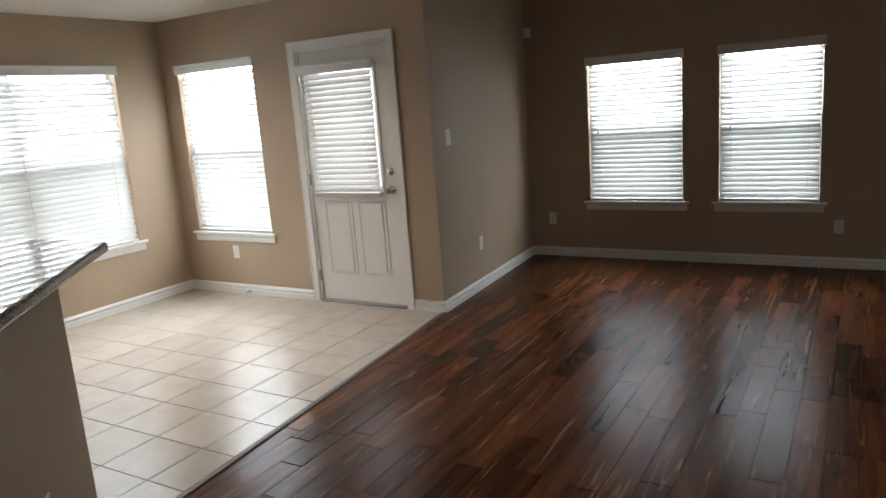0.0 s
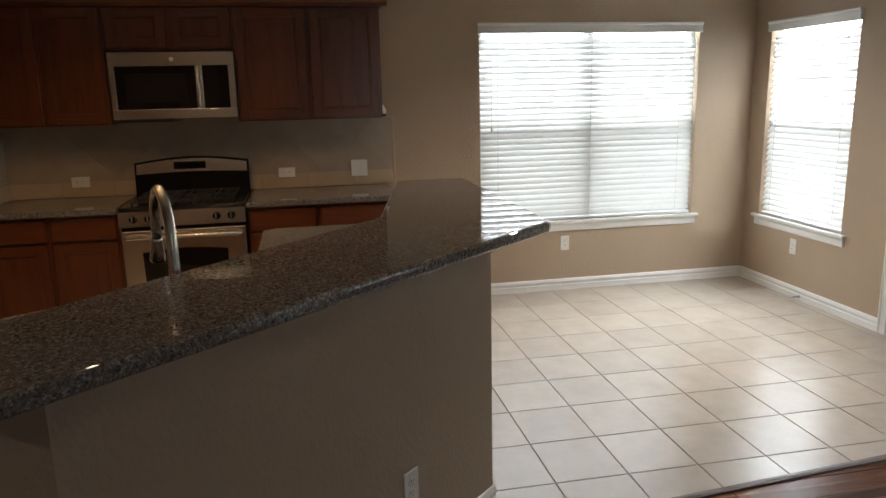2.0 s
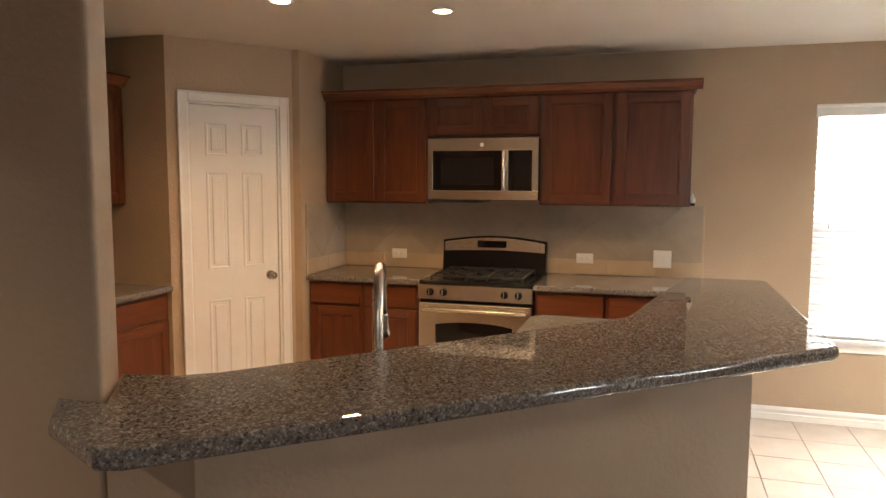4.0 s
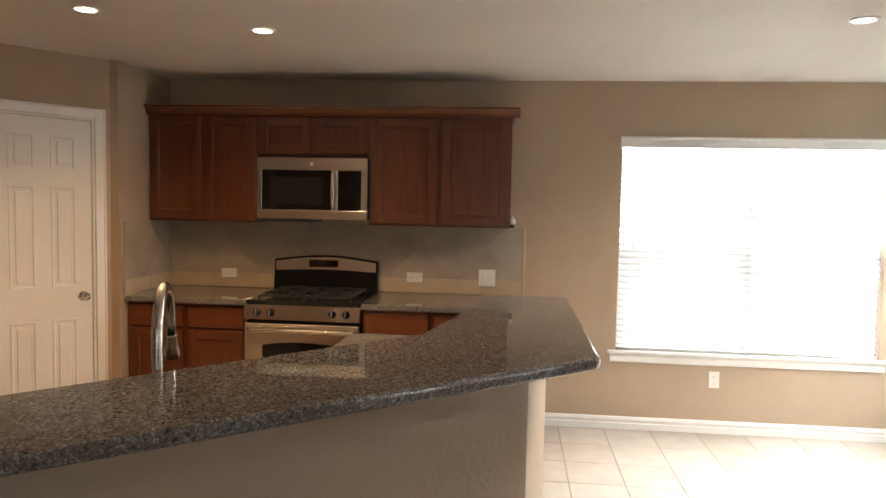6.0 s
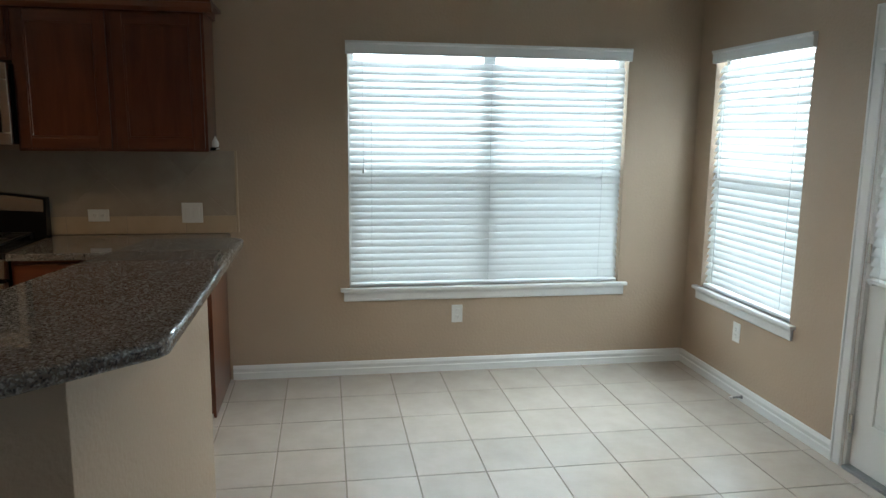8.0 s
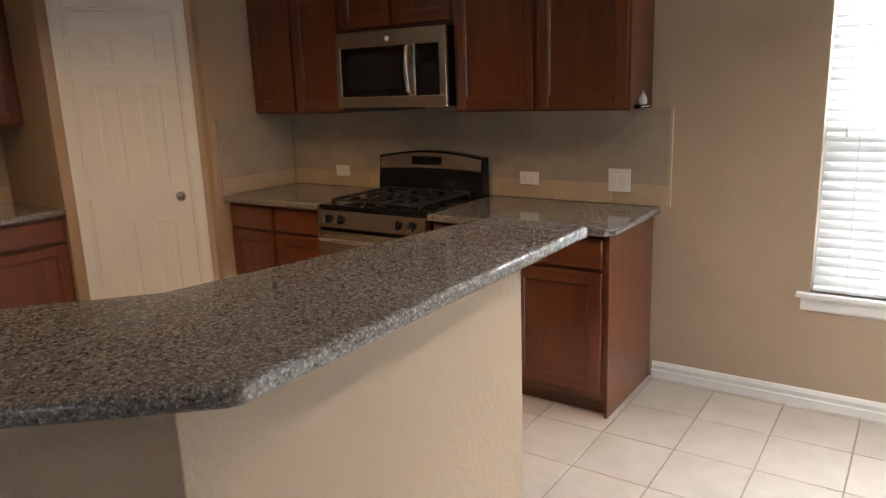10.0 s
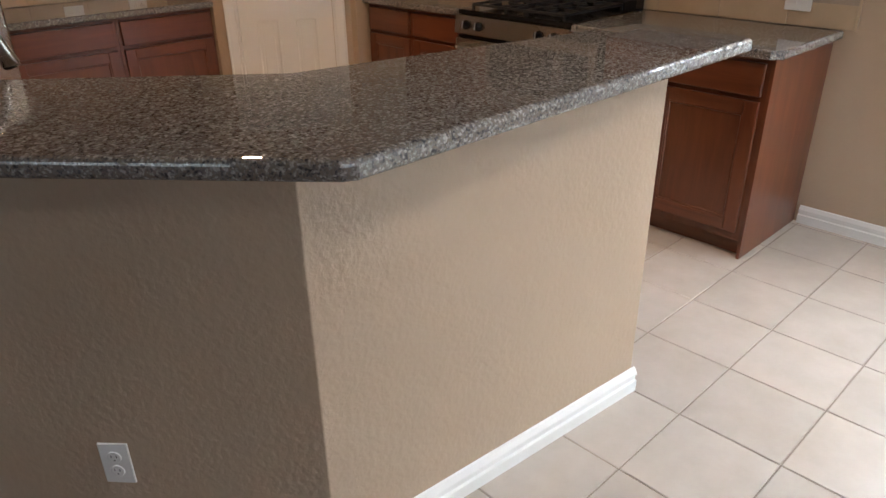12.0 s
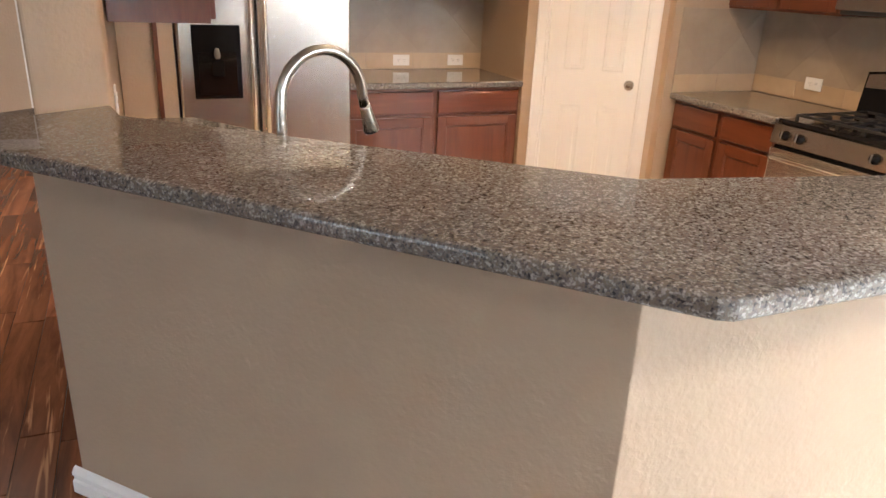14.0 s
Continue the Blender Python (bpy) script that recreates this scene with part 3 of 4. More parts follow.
def base_cabinet(m, w, label, doors=1, d=0.60, drawer=True, group="base cabinets", end=False):
    c = thing("base_cabinet", m, label, "cabinet", group)
    part("body", boxes(((0, -d, 0.085), (w, -0.003, 0.878)), bev=0.0015), CHERRY, c)
    part("toe_kick", boxes(((0.002, -d + 0.055, 0.0), (w - 0.002, -0.003, 0.085))), CHERRY_H, c)
    if end:
        part("end_panel", boxes(((w - 0.001, -d - 0.001, 0.0), (w + 0.014, -0.003, 0.878)), bev=0.001), CHERRY, c)
    for k in range(doors):
        a = 0.018 + k * (w - 0.012) / doors
        b = (k + 1) * (w - 0.012) / doors - 0.006
        if drawer:
            drawer_front(c, a, b, 0.725, 0.86, -d - 0.02)
            cabinet_door(c, a, b, 0.125, 0.705, -d - 0.02)
        else:
            cabinet_door(c, a, b, 0.125, 0.86, -d - 0.02)
    return c


def upper_cabinet(m, w, z0, z1, label, doors=2, d=0.31, group="wall cabinets"):
    c = thing("wall_cabinet", m, label, "cabinet", group)
    part("body", boxes(((0, -d, z0), (w, -0.003, z1)), bev=0.0015), CHERRY, c)
    for k in range(doors):
        a = k * w / doors + 0.014
        b = (k + 1) * w / doors - 0.014
        cabinet_door(c, a, b, z0 + 0.014, z1 - 0.02, -d - 0.02)
    return c


def crown(m, x0, x1, z, ends, label):
    """Moulding along the top of the wall cabinets; ends turn back to the wall."""
    c = thing("crown_moulding", m, label, "moulding")
    prof = [(-0.335, z - 0.012), (-0.345, z - 0.012), (-0.352, z + 0.008), (-0.372, z + 0.032), (-0.385, z + 0.036), (-0.385, z + 0.05), (-0.31, z + 0.05), (-0.31, z)]
    part("front_run", profile(bmesh.new(), prof, x0 - (0.05 if ends[0] else 0), x1 + (0.05 if ends[1] else 0)), CHERRY_H, c)
    if ends[1]:
        part("side_run", boxes(((x1, -0.31, z - 0.012), (x1 + 0.018, -0.003, z + 0.03)), ((x1 + 0.0, -0.31, z + 0.03), (x1 + 0.05, -0.003, z + 0.05)), bev=0.003), CHERRY_H, c)
    if ends[0]:
        part("side_run", boxes(((x0 - 0.018, -0.31, z - 0.012), (x0, -0.003, z + 0.03)), ((x0 - 0.05, -0.31, z + 0.03), (x0, -0.003, z + 0.05)), bev=0.003), CHERRY_H, c)
    return c


UZ0, UZ1 = 1.408, 2.145
upper_cabinet(facing(0, -5.512, WEST), 0.772, UZ0, UZ1, "cherry-stained wooden wall cabinet beside the microwave, closed")
upper_cabinet(facing(0, -4.738, WEST), 0.776, 1.868, UZ1, "short cherry-stained cabinet above the microwave, closed")
upper_cabinet(facing(0, -3.960, WEST), 0.952, UZ0, UZ1, "wide cherry-stained wall cabinet with two doors, closed")
crown(facing(0, -5.512, WEST), 0, 2.504, UZ1, (False, True), "cherry-stained crown moulding along the wall cabinets")
for y, w in ((-5.511, 0.405), (-5.105, 0.403)):
    base_cabinet(facing(0, y, WEST), w, "cherry-stained base cabinet with drawer beside the range")
for y, w in ((-3.932, 0.445), (-3.486, 0.49)):
    base_cabinet(facing(0, y, WEST), w, "cherry-stained base cabinet with drawer under granite", end=w > 0.45)
for x in (2.555, 1.974):
    base_cabinet(facing(x - 0.03, BACKY, SOUTH), 0.58, "cherry-stained base cabinet with drawer beside the refrigerator")
for x in (2.555, 1.974):
    upper_cabinet(facing(x - 0.03, BACKY, SOUTH), 0.58, UZ0, UZ1, "cherry-stained wall cabinet beside the refrigerator", doors=1)
crown(facing(2.525, BACKY, SOUTH), 0, 1.16, UZ1, (False, False), "cherry-stained crown moulding over the short run")
upper_cabinet(facing(3.415, BACKY, SOUTH), 0.89, 1.86, UZ1, "cherry-stained cabinet above the refrigerator", d=0.55)
upper_cabinet(facing(3.679, -4.78, -90), 0.80, 1.322, UZ1, "cherry-stained wall cabinet on the side wall", d=0.335)
single("wall_fridge", boxes(((3.418, BACKY + 0.001, 0), (3.677, -5.93, CEIL - 0.001))), WALL, "tan painted wall end beside the refrigerator", "wall", "structure")
single("corner_trim", boxes(((3.49, -5.929, 0.02), (3.512, -5.91, 1.32)), bev=0.003), CHERRY, "narrow cherry-stained trim strip on the wall end", "trim")

# little towel-hook on the cabinet's end
hk = thing("cabinet_hook", pose(0.20, -3.008, 1.425), "small black bracket with a white clip on the cabinet end", "hook")
part("bracket", boxes(((-0.075, 0.0, -0.012), (0.06, 0.03, 0.006)), bev=0.003), BLACK, hk)
part("strip", boxes(((-0.06, 0.03, -0.006), (0.05, 0.033, -0.001))), PLASTIC, hk)
part("clip", lathe(bmesh.new(), [(0.016, 0), (0.02, 0.01), (0.018, 0.03), (0.008, 0.045), (0.003, 0.06)], 12), PLASTIC, hk, "white clip", True, pose(-0.01, 0.018, 0.006))


# ---- counters ----
single("countertop", prism(bmesh.new(), [(0.0025, -5.512), (0.65, -5.512), (0.65, -4.700), (0.0025, -4.700)], 0.88, 0.917, 0.010), GRANITE, "polished speckled granite worktop beside the range", "countertop")
single("countertop", prism(bmesh.new(), [(0.0025, -3.934), (0.65, -3.934), (0.65, -2.99), (0.615, -2.95), (0.0025, -2.95)], 0.88, 0.917, 0.010), GRANITE, "polished speckled granite worktop ending by the breakfast corner", "countertop")
single("countertop", prism(bmesh.new(), [(P2.x + 0.004, BACKY + 0.0025), (P2.x + 0.004, -6.045), (2.53, -6.045), (2.53, BACKY + 0.0025)], 0.88, 0.917, 0.010), GRANITE, "polished granite worktop beside the refrigerator", "countertop")


def on_line(c, x):
    """The y on the slanted line 0.743 x + 0.669 y = c."""
    return (c - 0.743 * x) / 0.669


WC, WI, SO = 0.158, 0.038, 0.326
WBY = -2.815
wix = (WI - 0.669 * (WBY - 0.12)) / 0.743
WCX, WCY = 2.846, on_line(WC, 2.846)
single("half_wall", prism(bmesh.new(), rounded([(1.742, WBY), (WCX, WCY), (POSTE - 0.002, on_line(WC, POSTE)), (POSTE - 0.002, -4.284), (3.685, -4.408), (3.645, -4.36), (3.61, on_line(WI, 3.61)), (wix, WBY - 0.12), (1.742, WBY - 0.12)], 0.003, (0, 1)), 0, BARZ - 0.041, 0), WALL, "tan textured half wall carrying the bar top, bent in plan", "wall", "structure")
OUTY = -2.708
sox = (SO - 0.669 * OUTY) / 0.743
bar = [(1.505, OUTY), (1.475, OUTY - 0.03), (1.475, -3.06), (1.495, -3.08), (2.60, -3.295), (3.655, -4.235), (3.683, -4.407), (POSTE + 0.002, -4.281), (POSTE + 0.002, -4.40), (4.00, -4.30), (4.105, on_line(SO, 4.105) - 0.03), (4.09, on_line(SO, 4.09)), (sox + 0.012, on_line(SO, sox + 0.012)), (sox - 0.014, OUTY)]
single("bar_top", prism(bmesh.new(), bar[::-1], BARZ - 0.04, BARZ, 0.013, 4), GRANITE, "polished grey-brown speckled granite bar top, bent in plan", "bar top")
low = [(1.62, WBY - 0.124), (wix, WBY - 0.124), (POSTX0 - 0.003, on_line(WI, POSTX0) - 0.005), (POSTX0 - 0.003, -5.2), (3.40, -5.2), (2.42, -3.78), (1.68, -3.78), (1.62, -3.72)]
sinkc = Vector((3.02, -4.03, 0))
single("sink_counter", prism(bmesh.new(), low, 0.88, 0.917, 0.008), GRANITE, "polished granite worktop behind the bar", "countertop")
single("sink_cabinet", prism(bmesh.new(), [(1.64, WBY - 0.124), (wix, WBY - 0.124), (POSTX0 - 0.004, on_line(WI, POSTX0) - 0.006), (POSTX0 - 0.004, -5.18), (3.43, -5.18), (2.44, -3.74), (1.64, -3.74)], 0.0, 0.879), CHERRY, "cherry-stained cabinet run under the sink worktop", "cabinet")
SM = pose(sinkc.x, sinkc.y, 0.9185, 0, 0, SLANT)
sk = thing("sink", SM, "stainless steel basin set in the granite worktop", "sink")
part("rim", boxes(((-0.36, -0.21, 0), (0.36, -0.19, 0.004)), ((-0.36, 0.19, 0), (0.36, 0.21, 0.004)), ((-0.36, -0.19, 0), (-0.34, 0.19, 0.004)), ((0.34, -0.19, 0), (0.36, 0.19, 0.004)), bev=0.001), STEEL, sk)
# no hollow: a flat black sheet carries the bowl's shade in its colour
part("basin", boxes(((-0.34, -0.19, 0.0), (0.34, 0.19, 0.0015))), GLASSBLACK, sk, "flat black sheet painted as the shaded bowl")

# gooseneck tap
fx, fy, fz = 3.268, -3.922, 0.918
fd = Vector((-0.945, -0.327, 0))
fc = thing("faucet", pose(fx, fy, fz), "tall brushed nickel gooseneck faucet behind the bar", "faucet")
part("base", lathe(bmesh.new(), [(0.030, 0), (0.030, 0.008), (0.024, 0.014), (0.022, 0.06), (0.018, 0.07)], 20), NICKEL, fc, "", True)
arch = [Vector((0, 0, 0.06)), Vector((0, 0, 0.15)), Vector((0, 0, 0.245))]
R = 0.130
for i in range(1, 15):
    a = math.pi - math.pi * i / 14
    arch.append(fd * (R + R * math.cos(a)) + Vector((0, 0, 0.27 + R * math.sin(a))))
arch.append(fd * (2 * R + 0.008) + Vector((0, 0, 0.24)))
part("neck", tube(bmesh.new(), arch, 0.0150, 18), NICKEL, fc, "", True)
e0 = fd * (2 * R + 0.008) + Vector((0, 0, 0.245))
e1 = fd * (2 * R + 0.034) + Vector((0, 0, 0.165))
part("spray_head", tube(bmesh.new(), [e0, e0.lerp(e1, 0.15), e0.lerp(e1, 0.5), e0.lerp(e1, 0.9), e1], [0.015, 0.017, 0.019, 0.024, 0.022], 18), NICKEL, fc, "flared pull-down spray head", True)
part("lever", tube(bmesh.new(), [(0.015, -0.02, 0.05), (0.045, -0.05, 0.07), (0.075, -0.085, 0.12)], [0.012, 0.008, 0.006], 12), NICKEL, fc, "", True)


# ---- range, microwave, refrigerator ----
def kitchen_range():
    w, d = 0.753, 0.64
    r = thing("gas_range", facing(0, -4.692, WEST), "stainless and black free-standing gas range against the splashback", "range")
    part("body", boxes(((0.004, -d + 0.03, 0.02), (w - 0.004, -0.02, 0.895)), bev=0.004), BLACK, r, "black sides")
    top = part("cooktop", boxes(((0, -d, 0.895), (w, -0.075, 0.918)), bev=0.006), BLACK, r, "glossy black cooktop")
    panel = bmesh.new()
    profile(panel, [(-d + 0.03, 0.785), (-d - 0.032, 0.80), (-d - 0.018, 0.893), (-d + 0.03, 0.893)], 0.0, w)
    cp = part("control_panel", panel, STEEL, r, "stainless control panel")
    for x in (0.085, 0.175, w - 0.175, w - 0.085):
        k = part("knob", lathe(bmesh.new(), [(0.024, 0), (0.024, 0.006), (0.020, 0.010), (0.018, 0.026), (0.014, 0.03)], 20), BLACK, cp, "black knob", True, pose(x, -d - 0.0255, 0.846, 81))
        part("grip", boxes(((-0.003, -0.017, 0.026), (0.003, 0.017, 0.034)), bev=0.001), METALGREY, k)
    od = part("oven_door", boxes(((0.006, -d - 0.028, 0.215), (w - 0.006, -d + 0.03, 0.775)), bev=0.006), STEEL, r, "stainless oven door")
    wb = bmesh.new()
    outline = []
    for i in range(13):
        u = -1 + 2 * i / 12
        outline.append((w / 2 + 0.255 * u, 0.635 + 0.022 * (1 - u * u)))
    outline += [(w / 2 + 0.25, 0.36), (w / 2 - 0.25, 0.36)]
    a = [wb.verts.new((x, -d - 0.0305, z)) for x, z in outline]
    b = [wb.verts.new((x, -d - 0.02, z)) for x, z in outline]
    wb.faces.new(a)
    for i in range(len(a)):
        wb.faces.new((a[i], b[i], b[(i + 1) % len(a)], a[(i + 1) % len(a)]))
    part("oven_window", wb, GLASSBLACK, od, "dark arched oven window")
    hb = tube(bmesh.new(), [(0.035, -d - 0.03, 0.735), (0.04, -d - 0.06, 0.735), (0.07, -d - 0.075, 0.737), (w / 2, -d - 0.082, 0.74), (w - 0.07, -d - 0.075, 0.737), (w - 0.04, -d - 0.06, 0.735), (w - 0.035, -d - 0.03, 0.735)], 0.0125, 14)
    part("handle", hb, STEEL, od, "long stainless handle", True)
    part("door_gap", boxes(((0.01, -d - 0.006, 0.773), (w - 0.01, -d + 0.03, 0.788))), BLACK, r)
    part("storage_drawer", boxes(((0.006, -d - 0.026, 0.055), (w - 0.006, -d + 0.03, 0.205)), bev=0.005), STEEL, r)
    # back guard with an arched top
    bg = bmesh.new()
    arc = [(w * i / 16, 1.14 + 0.035 * math.sin(math.pi * i / 16)) for i in range(17)]
    out = [(0, 0.90)] + arc + [(w, 0.90)]
    a = [bg.verts.new((x, -0.10 + 0.03 * (z - 0.9) / 0.25, z)) for x, z in out]
    b = [bg.verts.new((x, -0.02, z)) for x, z in out]
    bg.faces.new(a)
    bg.faces.new(b[::-1])
    for i in range(len(a)):
        bg.faces.new((a[i], b[i], b[(i + 1) % len(a)], a[(i + 1) % len(a)]))
    back = part("back_guard", bg, BLACK, r, "black back guard")
    st = bmesh.new()
    arc2 = [(0.012 + (w - 0.024) * i / 16, 1.128 + 0.035 * math.sin(math.pi * i / 16)) for i in range(17)]
    arc3 = [(0.012 + (w - 0.024) * i / 16, 1.062 + 0.012 * math.sin(math.pi * i / 16)) for i in range(17)][::-1]

    def face_y(z):
        return -0.1005 + 0.03 * (z - 0.9) / 0.25
    a = [st.verts.new((x, face_y(z) - 0.006, z)) for x, z in arc2 + arc3]
    b = [st.verts.new((x, face_y(z) + 0.002, z)) for x, z in arc2 + arc3]
    for i in range(16):
        st.faces.new((a[i], a[i + 1], a[32 - i], a[33 - i]))
    for i in range(34):
        st.faces.new((a[i], b[i], b[(i + 1) % 34], a[(i + 1) % 34]))
    part("trim", st, STEEL, back, "stainless control fascia")
    part("display", boxes(((w / 2 - 0.12, -0.092, 1.092), (w / 2 + 0.09, -0.072, 1.142)), bev=0.004), GLASSBLACK, back, "black clock display")
    # grates and burners
    for gx in (0.19, w / 2, w - 0.19):
        gb = bmesh.new()
        hw = 0.115 if gx != w / 2 else 0.065
        z0, z1 = 0.938, 0.950
        for y in (-0.60, -0.345, -0.11):
            box(gb, (gx - hw, y - 0.006, z0), (gx + hw, y + 0.006, z1), 0.002)
        for x in (gx - hw, gx + hw):
            box(gb, (x - 0.006, -0.606, z0), (x + 0.006, -0.104, z1), 0.002)
        for y in (-0.475, -0.225):
            box(gb, (gx - hw, y - 0.004, z0), (gx - 0.03, y + 0.004, z1 + 0.003))
            box(gb, (gx + 0.03, y - 0.004, z0), (gx + hw, y + 0.004, z1 + 0.003))
            box(gb, (gx - 0.004, y + 0.03, z0), (gx + 0.004, y + 0.12, z1 + 0.003))
            box(gb, (gx - 0.004, y - 0.12, z0), (gx + 0.004, y - 0.03, z1 + 0.003))
        for x in (gx - hw, gx + hw):
            for y in (-0.60, -0.11):
                box(gb, (x - 0.006, y - 0.006, 0.917), (x + 0.006, y + 0.006, z0))
        part("grate", gb, IRON, top, "cast iron grate")
        for y in (-0.475, -0.225):
            part("burner", lathe(bmesh.new(), [(0.046, 0), (0.046, 0.008), (0.036, 0.010), (0.036, 0.016), (0.012, 0.018)], 20), IRON, top, "", True, pose(gx, y, 0.917))


kitchen_range()


def microwave():
    w, z0, z1, d = 0.755, 1.442, 1.852, 0.380
    t = thing("microwave", facing(0, -4.710, WEST), "stainless over-range microwave with a black window", "microwave")
    part("body", boxes(((0.002, -d, z0), (w - 0.002, -0.004, z1)), bev=0.004), BLACK, t, "black case")
    f = -d - 0.022
    sp = 0.545
    fr = bmesh.new()
    for a, b in (((0, f, z1 - 0.085), (w, -d, z1)), ((0, f, z0), (w, -d, z0 + 0.06)), ((0, f, z0 + 0.06), (0.035, -d, z1 - 0.085)), ((w - 0.042, f, z0 + 0.06), (w, -d, z1 - 0.085)), ((sp - 0.035, f, z0 + 0.06), (sp + 0.012, -d, z1 - 0.085))):
        box(fr, a, b, 0.003)
    door = part("door_frame", fr, STEEL, t, "stainless front")
    part("window", boxes(((0.033, f + 0.006, z0 + 0.058), (sp - 0.033, -d, z1 - 0.083))), GLASSBLACK, door, "black window")
    part("screen", boxes(((0.09, f + 0.0045, z0 + 0.10), (sp - 0.09, f + 0.006, z1 - 0.13))), mat("dark_mesh_screen", (0.014, 0.014, 0.016), 0.2), door)
    part("control_pad", boxes(((sp + 0.010, f + 0.006, z0 + 0.058), (w - 0.040, -d, z1 - 0.083))), GLASSBLACK, t, "black control pad")
    part("handle", tube(bmesh.new(), [(sp - 0.014, f, z0 + 0.075), (sp - 0.014, f - 0.03, z0 + 0.085), (sp - 0.014, f - 0.045, (z0 + z1) / 2 - 0.01), (sp - 0.014, f - 0.03, z1 - 0.10), (sp - 0.014, f, z1 - 0.09)], 0.013, 14), STEEL, door, "curved stainless handle", True)
    part("badge", lathe(bmesh.new(), [(0.014, 0), (0.014, 0.002)], 16), PLASTIC, door, "small round badge", False, pose(w / 2, f, z1 - 0.045, 90))
    part("vent_grille", boxes(((0.02, -d - 0.004, z0 - 0.022), (0.36, -0.05, z0 - 0.002))), IRON, t)


microwave()


def refrigerator():
    w, d = 0.905, 0.74
    t = thing("refrigerator", facing(3.408, BACKY, SOUTH), "stainless side-by-side refrigerator with a black dispenser", "refrigerator")
    part("body", boxes(((0.004, -d + 0.08, 0.02), (w - 0.004, -0.02, 1.765)), bev=0.005), METALGREY, t, "grey case")
    part("grille", boxes(((0.02, -d + 0.05, 0.02), (w - 0.02, -d + 0.08, 0.09))), BLACK, t)
    s = 0.40
    f = -d - 0.0
    for a, b, nm in ((0.004, s - 0.004, "freezer_door"), (s + 0.004, w - 0.004, "fridge_door")):
        dr = part(nm, boxes(((a, f, 0.10), (b, -d + 0.075, 1.77)), bev=0.012), STEEL, t, "stainless door")
        hx = s - 0.035 if nm == "freezer_door" else s + 0.035
        part("handle", tube(bmesh.new(), [(hx, f, 0.62), (hx, f - 0.045, 0.64), (hx, f - 0.055, 1.05), (hx, f - 0.045, 1.50), (hx, f, 1.52)], 0.0135, 14), STEEL, dr, "long stainless handle", True)
        if nm == "freezer_door":
            dp = part("dispenser", boxes(((0.075, f - 0.004, 0.865), (s - 0.085, f + 0.02, 1.235)), bev=0.004), BLACK, dr, "black ice and water dispenser")
            part("recess", boxes(((0.10, f - 0.006, 0.885), (s - 0.11, f - 0.003, 1.10))), GLASSBLACK, dp)
            part("spout", lathe(bmesh.new(), [(0.012, 0), (0.016, 0.02), (0.01, 0.05)], 12), METALGREY, dp, "", True, pose(0.195, f - 0.014, 1.07))
            part("paddle", boxes(((0.165, f - 0.02, 0.98), (0.225, f - 0.004, 1.06)), bev=0.004), BLACK, dp)


refrigerator()


# ---- pantry door and hall door ----
def panel_door(name, m, x0, x1, z1, label, knob_x, thick=0.035):
    d = thing(name, m, label, "door", "", "structure")
    part("casing", casing(bmesh.new(), x0, x1, z1), WHITE, d, "white moulded casing")
    part("jamb", boxes(((x0, 0, 0), (x0 + 0.014, 0.1, z1)), ((x1 - 0.014, 0, 0), (x1, 0.1, z1)), ((x0 + 0.014, 0, z1 - 0.014), (x1 - 0.014, 0.1, z1))), WHITE, d)
    a, b = x0 + 0.017, x1 - 0.017
    leaf = part("door_leaf", boxes(((a, 0.012, 0.012), (b, 0.012 + thick, z1 - 0.017)), bev=0.002), DOORWHITE, d, "white six-panel leaf")
    st, mid = 0.095, (a + b) / 2
    for lo, hi in ((0.22, 0.80), (1.0, 1.62), (1.72, z1 - 0.12)):
        raised_panel(leaf, a + st, mid - 0.045, lo, hi, 0.012)
        raised_panel(leaf, mid + 0.045, b - st, lo, hi, 0.012)
    knob_set(leaf, knob_x, 0.012, 0.935)
    for z in (0.2, 1.0, 1.85):
        hx = a - 0.004 if knob_x > mid else b - 0.012
        part("hinge", boxes(((hx, 0.004, z - 0.045), (hx + 0.016, 0.014, z + 0.045)), bev=0.002), DOORWHITE, d)
    return d


panel_door("door_2", facing(P2.x, P2.y, PAN), 0.125, 0.725, 2.05, "white six-panel pantry door, closed, in the slanted wall", 0.725 - 0.075)
panel_door("door_3", facing(5.13, -8.298, SOUTH), 0.0, 0.78, 2.04, "white six-panel hall door, closed", 0.08)


# ---- ceiling lamps and vent ----
def can(x, y, watts, color=(1.0, 0.62, 0.32)):
    t = thing("ceiling_light", pose(x, y, CEIL), "small white recessed ceiling lamp, lit, some added as unseen fill", "lamp", "recessed lamps")
    ring = bmesh.new()
    lathe(ring, [(0.046, -0.0005), (0.064, -0.0005), (0.062, -0.006), (0.048, -0.010), (0.046, -0.004)], 28)
    part("trim_ring", ring, PLASTIC, t, "", True)
    part("lens", lathe(bmesh.new(), [(0.045, -0.004), (0.045, -0.008), (0.03, -0.011)], 24), LENS, t, "glowing warm lens", True)
    lamp("can_light", "AREA", pose(x, y, CEIL - 0.016), watts, color, 0.09, spread=140)


